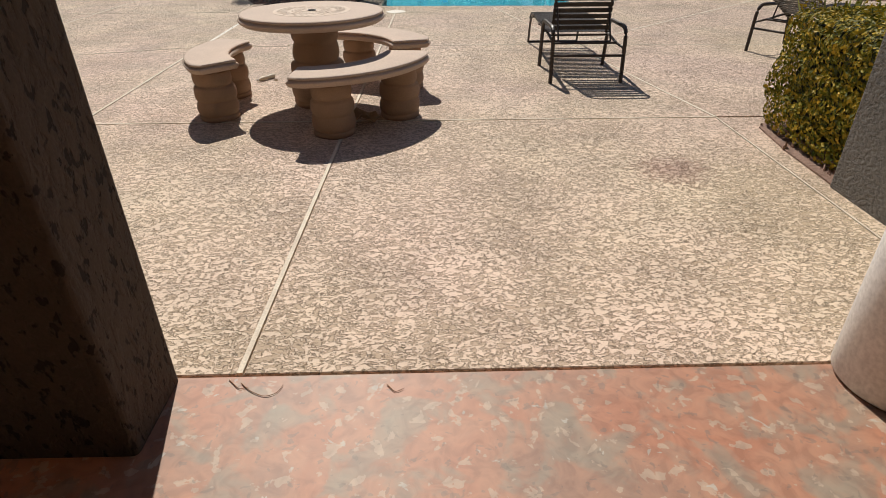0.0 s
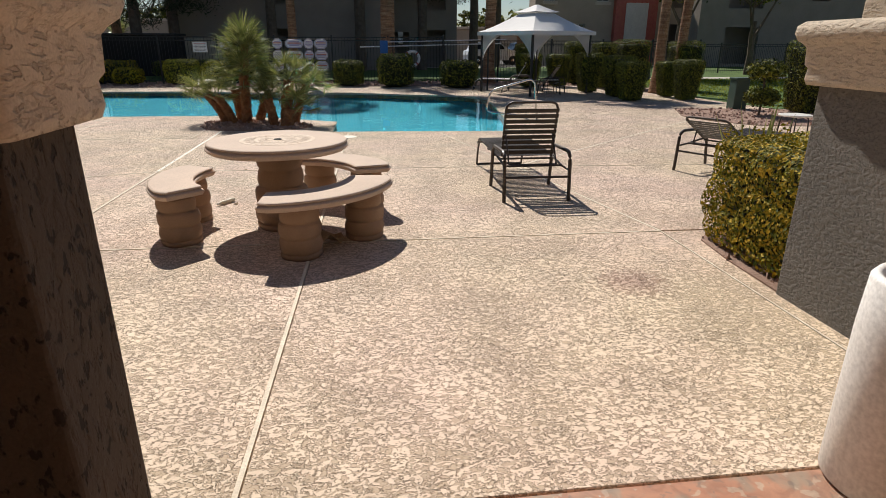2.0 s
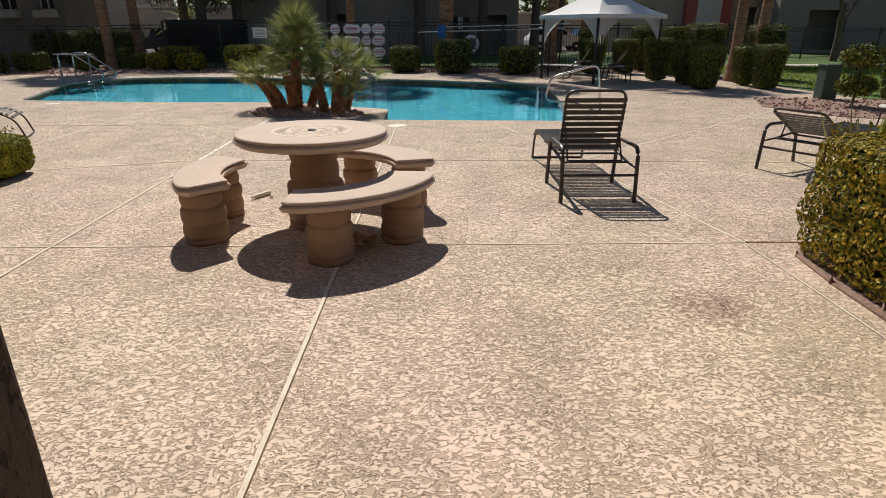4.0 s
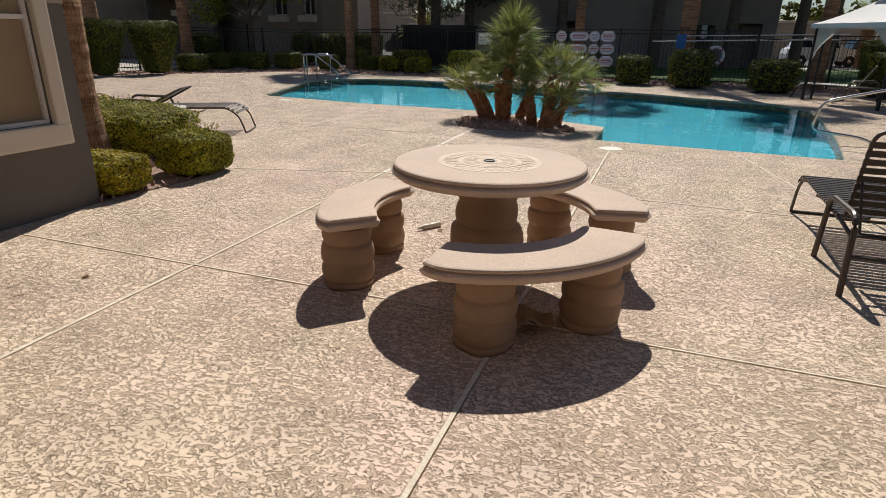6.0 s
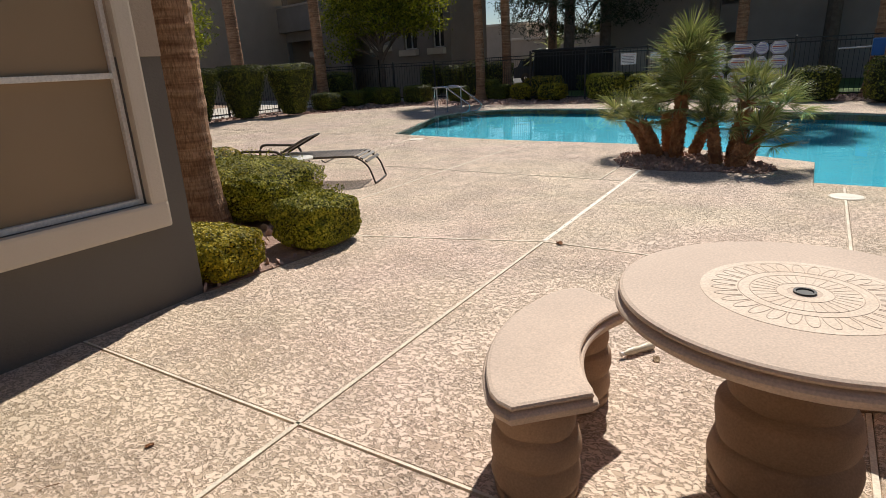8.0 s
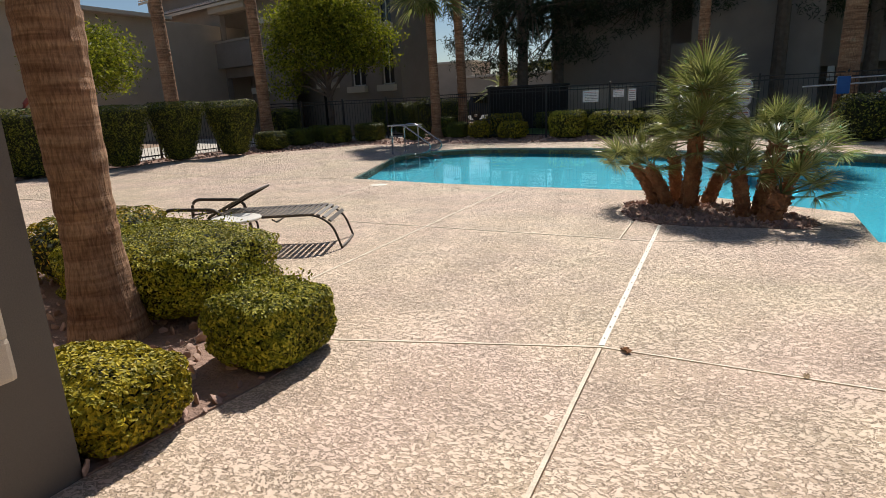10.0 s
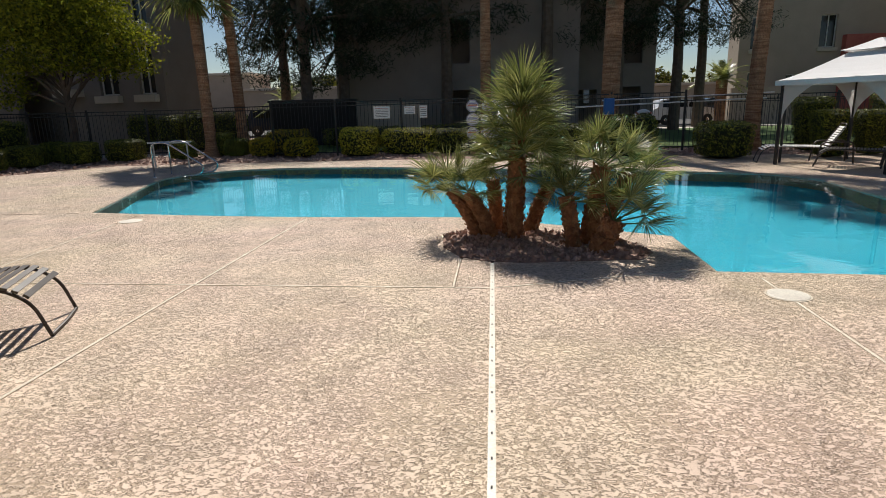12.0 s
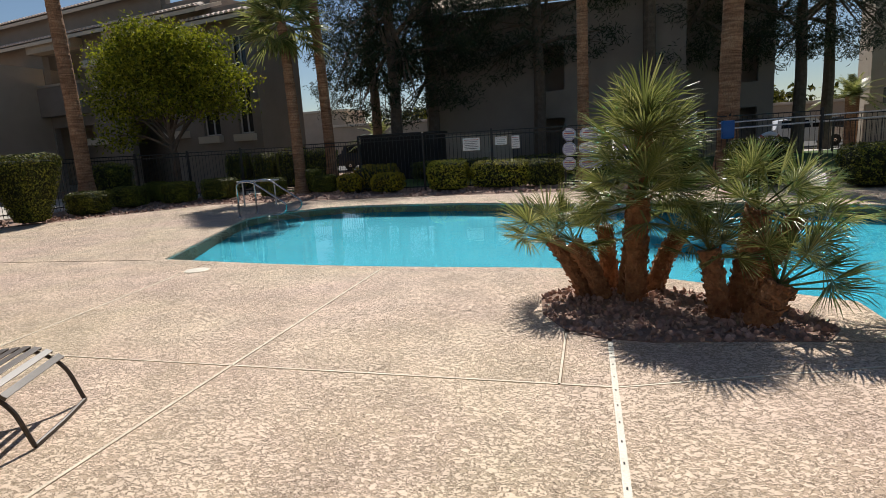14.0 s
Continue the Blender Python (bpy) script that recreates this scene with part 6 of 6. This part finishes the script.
# ---- apartment buildings ----
def tiled_roof(parent, x0, x1, y_eave, z_eave, y_ridge, z_ridge, pitch_w=0.30, name="roof", hip=0.0):
    """Rows of barrel tiles running up the slope, with a stepped edge."""
    n = max(2, int((x1 - x0) / pitch_w))
    rows = 9
    vs, fs = [], []
    seg = 4
    for r_ in range(rows):
        t0, t1 = r_ / rows, (r_ + 1.12) / rows
        for i in range(n):
            xa_, xb_ = x0 + (x1 - x0) * i / n, x0 + (x1 - x0) * (i + 1) / n
            if hip and (x1 - (xa_ + xb_) / 2) < hip * t0:
                continue
            o = len(vs)
            for t, lift in ((t0, 0.05), (t1, 0.0)):
                yy, zz = y_eave + (y_ridge - y_eave) * t, z_eave + (z_ridge - z_eave) * t
                for j in range(seg + 1):
                    a = math.pi * j / seg
                    vs.append((xa_ + (xb_ - xa_) * j / seg, yy, zz + lift + 0.11 * math.sin(a)))
            for j in range(seg):
                fs.append((o + j, o + j + 1, o + seg + 2 + j, o + seg + 1 + j))
            fs.append(tuple(o + j for j in range(seg, -1, -1)))
    raw("roof_tile", vs, fs, M["tile_roof"], parent, "rows of barrel roof tiles")["kind"] = "stuff"
    bm = bmesh.new()
    pts = [(y_eave, z_eave - 0.02), (y_ridge, z_ridge - 0.02), (y_ridge, z_ridge - 0.2), (y_eave, z_eave - 0.2)]
    a = [bm.verts.new((x0, y, z)) for y, z in pts]
    b = [bm.verts.new((x1, y, z)) for y, z in pts]
    bm.faces.new(a); bm.faces.new(b[::-1])
    for k in range(4):
        bm.faces.new((a[k], b[k], b[(k + 1) % 4], a[(k + 1) % 4]))
    bmesh.ops.recalc_face_normals(bm, faces=bm.faces[:])
    part("roof_deck", bm, M["trim"], parent)


def facade(parent, x0, x1, y, z1, holes, material, thick=0.35, name="wall"):
    """Wall in the plane y with real openings (x0, x1, z0, z1)."""
    bm = wall_sheet(bmesh.new(), x0, x1, -0.2, z1, holes, thick, lambda u, w, d: (u, y + d, w))
    return part(name, bm, material, parent)


def window_in(parent, x0, x1, y, z0, z1):
    w = part("window", boxed(x0, x1, y + 0.2, y + 0.22, z0, z1), M["glass"], parent)
    bm = bmesh.new()
    for a, b, c, d in ((x0, x1, z0, z0 + 0.06), (x0, x1, z1 - 0.06, z1), (x0, x0 + 0.06, z0, z1), (x1 - 0.06, x1, z0, z1), ((x0 + x1) / 2 - 0.03, (x0 + x1) / 2 + 0.03, z0, z1)):
        box(bm, a, b, y + 0.15, y + 0.198, c, d)
    part("frame", bm, M["vinyl"], w)


# Two copies of one tan stucco, each block's shade put into its colour.
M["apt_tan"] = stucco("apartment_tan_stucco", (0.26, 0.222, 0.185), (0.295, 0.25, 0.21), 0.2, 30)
M["apt_shaded_tan"] = stucco("apartment_shaded_stucco", (0.25, 0.215, 0.19), (0.285, 0.245, 0.21), 0.2, 30)
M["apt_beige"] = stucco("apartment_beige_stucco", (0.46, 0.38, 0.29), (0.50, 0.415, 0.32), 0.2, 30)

# two-storey block with tiled roofs and recessed balconies
A = thing("apartment_building", "two-storey tan stucco apartment block with tiled stepped roofs", "building")
holesA = [(-33.2, -29.6, 0.2, 3.5), (-33.2, -29.6, 5.7, 7.5), (-26.6, -23.4, 0.2, 3.5), (-26.6, -23.4, 5.7, 7.5), (-21.2, -20.1, 2.4, 3.7), (-21.2, -20.1, 5.4, 6.8), (-18.9, -18.0, 2.4, 4.6), (-18.9, -18.0, 5.4, 6.8),
          (-38.5, -36.6, 0.0, 3.0)]
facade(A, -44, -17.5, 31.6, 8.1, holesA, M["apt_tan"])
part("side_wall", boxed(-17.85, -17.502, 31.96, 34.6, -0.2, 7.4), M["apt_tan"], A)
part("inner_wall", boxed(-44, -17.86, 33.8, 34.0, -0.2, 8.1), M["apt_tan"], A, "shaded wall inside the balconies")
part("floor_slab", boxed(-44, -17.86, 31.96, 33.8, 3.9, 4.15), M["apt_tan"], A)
for x0, x1 in ((-33.2, -29.6), (-26.6, -23.4)):
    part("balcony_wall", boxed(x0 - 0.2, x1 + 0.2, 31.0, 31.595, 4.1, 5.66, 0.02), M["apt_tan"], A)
    part("balcony_cap", boxed(x0 - 0.26, x1 + 0.26, 30.94, 31.595, 5.662, 5.78, 0.01), M["apt_beige"], A)
    part("porch_beam", boxed(x0 - 0.2, x1 + 0.2, 30.9, 31.595, 7.5, 8.0, 0.02), M["apt_beige"], A)
    part("glass_door", boxed(x0 + 0.5, x1 - 1.0, 33.74, 33.79, 4.2, 6.6), M["glass"], A)
    part("glass_door", boxed(x0 + 0.5, x1 - 1.0, 33.74, 33.79, 0.1, 2.5), M["glass"], A)
for x0, x1, z0, z1 in holesA[4:8]:
    window_in(A, x0, x1, 31.6, z0, z1)
    part("sill", boxed(x0 - 0.15, x1 + 0.15, 31.3, 31.598, z0 - 0.35, z0 - 0.02, 0.03), M["trim"], A)
for x, z in ((-29.2, 2.6), (-28.3, 6.6), (-22.9, 2.6)):
    part("light_shelf", prism(bmesh.new(), [(x - 0.6, 31.0), (x + 0.6, 31.0), (x + 0.7, 31.59), (x - 0.7, 31.59)], z - 0.22, z + 0.12), M["trim"], A)
tiled_roof(A, -44.4, -19.8, 30.7, 8.05, 32.3, 8.6, hip=1.2)
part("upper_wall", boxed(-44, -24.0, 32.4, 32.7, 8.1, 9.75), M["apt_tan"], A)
tiled_roof(A, -44.4, -23.2, 31.9, 9.70, 35.2, 10.85, hip=2.4)
tiled_roof(A, -21.0, -17.0, 30.8, 7.5, 34.5, 8.75, hip=2.6)
part("gable_wall", prism(bmesh.new(), [(-23.9, 32.4), (-20.6, 32.4), (-20.6, 36), (-23.9, 36)], 8.1, 9.0), M["apt_tan"], A)
part("chimney", boxed(-30.2, -28.9, 36, 37.2, 8.1, 12.0, 0.03), M["apt_beige"], A)
pivot = Matrix.Translation((-18.3, 31.6, 0))
A.matrix_world = pivot @ Matrix.Rotation(radians(-12), 4, "Z") @ pivot.inverted()

# block on the flank behind the tall hedges, with an arched entry
G_ = thing("apartment_building", "two-storey tan stucco apartment block with an arched entry", "building")
holesG = [(21.6, 23.0, -0.2, 2.0), (13, 14.4, 1.0, 2.4), (13, 14.4, 4.2, 5.6), (17, 18.4, 4.2, 5.6), (25.5, 26.9, 4.2, 5.6), (17, 18.4, 1.0, 2.4)]
part("wall", wall_sheet(bmesh.new(), 2, 40, -0.2, 6.8, holesG, 0.35, lambda u, w, d: (-33.0 - d, u, w)), M["apt_beige"], G_)
part("inner_wall", boxed(-34.9, -34.7, 2, 40, -0.2, 6.8), M["apt_tan"], G_)
for y0, y1, z0, z1 in holesG[1:]:
    part("window", boxed(-33.22, -33.2, y0, y1, z0, z1), M["glass"], G_)
bm = bmesh.new()
tube(bm, [(-32.98, 22.3 + 0.85 * math.cos(math.pi * k / 12), 1.75 + 0.85 * math.sin(math.pi * k / 12)) for k in range(13)], 0.12, 6)
part("arch_trim", bm, M["print_red"], G_, "dark red arch trim")
bm = bmesh.new()
prism(bm, [(-33.8, 1.5), (-32.4, 1.5), (-32.4, 30.5), (-33.8, 30.5)], 6.8, 7.0)
part("eave", bm, M["trim"], G_)

# plain shaded block behind the pines
B = thing("apartment_building", "tall shaded tan stucco apartment block behind dark pines", "building")
holesB = [(-5.4, -4.1, 0.0, 2.3), (-5.4, -4.1, 3.6, 5.7)]
facade(B, -11.0, 1.3, 36.3, 7.6, holesB, M["apt_shaded_tan"])
part("side_wall", boxed(0.95, 1.298, 36.66, 44, -0.2, 7.6), M["apt_shaded_tan"], B)
part("side_wall", boxed(-11.0, -10.65, 36.66, 44, -0.2, 7.6), M["apt_shaded_tan"], B)
part("inner_wall", boxed(-10.6, 0.9, 38.0, 38.2, -0.2, 7.6), M["apt_shaded_tan"], B)
facade(B, 1.32, 5.6, 38.8, 7.6, [(1.6, 2.6, 0.0, 2.2), (3.1, 4.9, 0.0, 2.3), (3.1, 4.9, 3.5, 5.6)], M["apt_shaded_tan"], name="wing_wall")
part("inner_wall", boxed(1.32, 5.6, 40.2, 40.4, -0.2, 7.6), M["apt_shaded_tan"], B)
part("side_wall", boxed(5.25, 5.6, 39.16, 44, -0.2, 7.6), M["apt_shaded_tan"], B)
part("patio_wall", boxed(-10.6, -6.4, 33.9, 34.15, -0.2, 1.75, 0.02), M["apt_beige"], B, "low pale patio wall")
tiled_roof(B, -11.5, 6.0, 35.6, 7.7, 41, 9.9)
part("light_panel", boxed(1.9, 2.2, 38.76, 38.795, 1.5, 2.2, 0.01), M["white"], B)

# sunlit block beyond the lawn
C = thing("apartment_building", "three-storey beige stucco apartment block beyond the lawn", "building")
holesC = [(13.6, 14.5, 4.6, 6.6), (13.6, 14.5, 1.6, 3.2), (17.8, 18.8, 4.6, 6.6), (24.0, 27.0, 0.4, 3.0), (24.0, 27.0, 4.2, 6.8), (29.0, 30.2, 4.6, 6.4), (16.0, 17.0, 0.6, 3.0)]
facade(C, 12.9, 40, 47.2, 9.6, holesC, M["apt_beige"])
part("side_wall", boxed(12.9, 13.25, 47.56, 49.0, -0.2, 9.6), M["apt_beige"], C)
part("inner_wall", boxed(13.3, 40, 49.0, 49.2, -0.2, 9.6), M["apt_tan"], C)
for h in holesC:
    if h[1] - h[0] < 1.3:
        window_in(C, h[0], h[1], 47.2, h[2], h[3])
        part("sill", boxed(h[0] - 0.12, h[1] + 0.12, 47.05, 47.198, h[2] - 0.25, h[2] - 0.02, 0.02), M["trim"], C)
part("entry_surround", prism(bmesh.new(), [(19.2, 46.7), (22.6, 46.7), (22.6, 47.19), (19.2, 47.19)], 0.0, 5.3), M["print_red"], C, "dark red entry surround")
part("entry_window", boxed(20.0, 21.8, 46.62, 46.69, 1.6, 4.5, 0.02), M["vinyl"], C, "pale entry window")
part("garden_wall", boxed(12.0, 17.5, 45.2, 45.5, -0.2, 2.2, 0.02), M["apt_beige"], C, "low beige patio wall")
tiled_roof(C, 12.3, 40.4, 46.6, 9.7, 53, 12.0)

# block beyond the lawn on the gazebo side
D = thing("apartment_building", "shaded tan stucco apartment block behind the lawn", "building")
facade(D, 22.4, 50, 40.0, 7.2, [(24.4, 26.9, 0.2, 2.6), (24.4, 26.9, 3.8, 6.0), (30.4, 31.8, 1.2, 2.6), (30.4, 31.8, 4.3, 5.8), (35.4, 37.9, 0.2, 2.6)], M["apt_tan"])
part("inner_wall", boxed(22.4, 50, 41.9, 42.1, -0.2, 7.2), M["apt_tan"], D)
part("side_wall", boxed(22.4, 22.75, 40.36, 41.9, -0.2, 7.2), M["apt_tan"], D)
tiled_roof(D, 22.0, 50.5, 39.3, 7.3, 44, 9.4)

# far pale walls and low houses
for x0, x1, y, h, lab in ((-30, -8, 66, 3.6, "far pale stucco building"), (4, 30, 68, 3.0, "far pale block wall along the parking"), (-80, -30, 70, 5.5, "far pale stucco building"), (30, 90, 72, 5.5, "far pale stucco building")):
    F = thing("far_building", lab, "building")
    part("wall", boxed(x0, x1, y, y + 6, -0.2, h, 0.05), M["apt_beige"], F)
    part("parapet", boxed(x0 - 0.2, x1 + 0.2, y - 0.2, y + 6.2, h, h + 0.25, 0.03), M["trim"], F)
for k in range(26):
    rng = random.Random(300 + k)
    x = -75 + 6 * k + rng.uniform(-2, 2)
    limbed_tree(x, 78 + rng.uniform(0, 10), "far green tree beyond the parking", 2.2, 0.2, [(0, 0, 4.0, 2.6, 1.8), (1.8, 0, 4.6, 2.0, 1.5), (-1.6, 0, 4.2, 2.0, 1.5)], "leaf_far", 900, 0.6, 300 + k, "far_tree")


# ---- parked cars ----
def car(x, y, rz, paint, label):
    K = thing("parked_car", label, "car", pose(x, y, -0.08, 0, 0, rz), "parked cars")
    prof = [(-2.25, 0.35), (-2.3, 0.75), (-2.2, 1.05), (-1.95, 1.15), (-1.75, 1.62), (-1.2, 1.72), (0.35, 1.70), (1.05, 1.18), (2.0, 1.02), (2.25, 0.8), (2.28, 0.35)]
    bm = bmesh.new()
    L = [bm.verts.new((px, -0.88 if pz < 1.16 else -0.74, pz)) for px, pz in prof]
    R = [bm.verts.new((px, 0.88 if pz < 1.16 else 0.74, pz)) for px, pz in prof]
    bm.faces.new(L); bm.faces.new(R[::-1])
    for k in range(len(prof)):
        bm.faces.new((L[k], R[k], R[(k + 1) % len(prof)], L[(k + 1) % len(prof)]))
    bmesh.ops.recalc_face_normals(bm, faces=bm.faces[:])
    part("body", bm, paint, K)
    for s in (-1, 1):
        for w0, w1 in ((-1.62, -0.85), (-0.78, 0.05), (0.12, 0.72)):
            bm = bmesh.new()
            zt = 1.62 if w1 < 0.4 else 1.42
            q = [(w0, s * 0.872, 1.17), (w1, s * 0.872, 1.17), (w1 - 0.12, s * 0.775, zt), (w0 + 0.05, s * 0.765, 1.62)]
            bm.faces.new([bm.verts.new(v) for v in q])
            bmesh.ops.solidify(bm, geom=bm.faces[:], thickness=0.02)
            part("side_window", bm, M["glass"], K)
        for wx in (-1.4, 1.4):
            t = part("wheel", lathe(bmesh.new(), [(0.20, -0.1), (0.33, -0.1), (0.345, -0.06), (0.345, 0.06), (0.33, 0.1), (0.20, 0.1)], 24), M["rubber"], K)
            t.matrix_basis = pose(wx, s * 0.80, 0.345, 90)
            part("rim", lathe(bmesh.new(), [(0.20, -0.09), (0.20, 0.09), (0.05, 0.105), (0.05, -0.105)], 16), M["steel"], t)
        part("headlight", boxed(2.14, 2.27, s * 0.62 - 0.16, s * 0.62 + 0.16, 0.72, 0.86, 0.02), M["glass"], K)


car(9.9, 48.2, 4, M["carpaint"], "white sport utility vehicle parked beyond the lawn")
car(-15.3, 46.5, 20, M["carpaint"], "white parked car beyond the fence")
car(-17.5, 44.8, 20, M["carblue"], "dark parked car beyond the fence")
car(14.6, 54.0, 6, M["carblue"], "dark parked car by the far wall")

# dark service enclosure by the shaded block
E_ = thing("service_enclosure", "dark block enclosure with a flat top behind the fence", "enclosure", pose(-10.8, 31.6, 0))
part("enclosure_wall", boxed(-1.7, 1.7, -0.8, 0.8, -0.2, 1.85, 0.03), M["dark"], E_)
part("coping", boxed(-1.78, 1.78, -0.88, 0.88, 1.85, 1.95, 0.02), M["iron"], E_)

# porch added unseen behind the start: closing back wall, wide roof shading the pillar
tagged(part("wall_porch", boxed(-12.5, 12, -4.2, -3.9, -0.1, 3.4), M["wall_tan"]), "plain tan stucco wall at the back of the porch", "wall", kind="structure")
tagged(part("ceiling", boxed(-4.45, 14, -3.9, 1.45, 3.2, 3.45), M["trim"]), "plain cream ceiling, unseen, that shades the porch pillar", "ceiling", kind="structure")
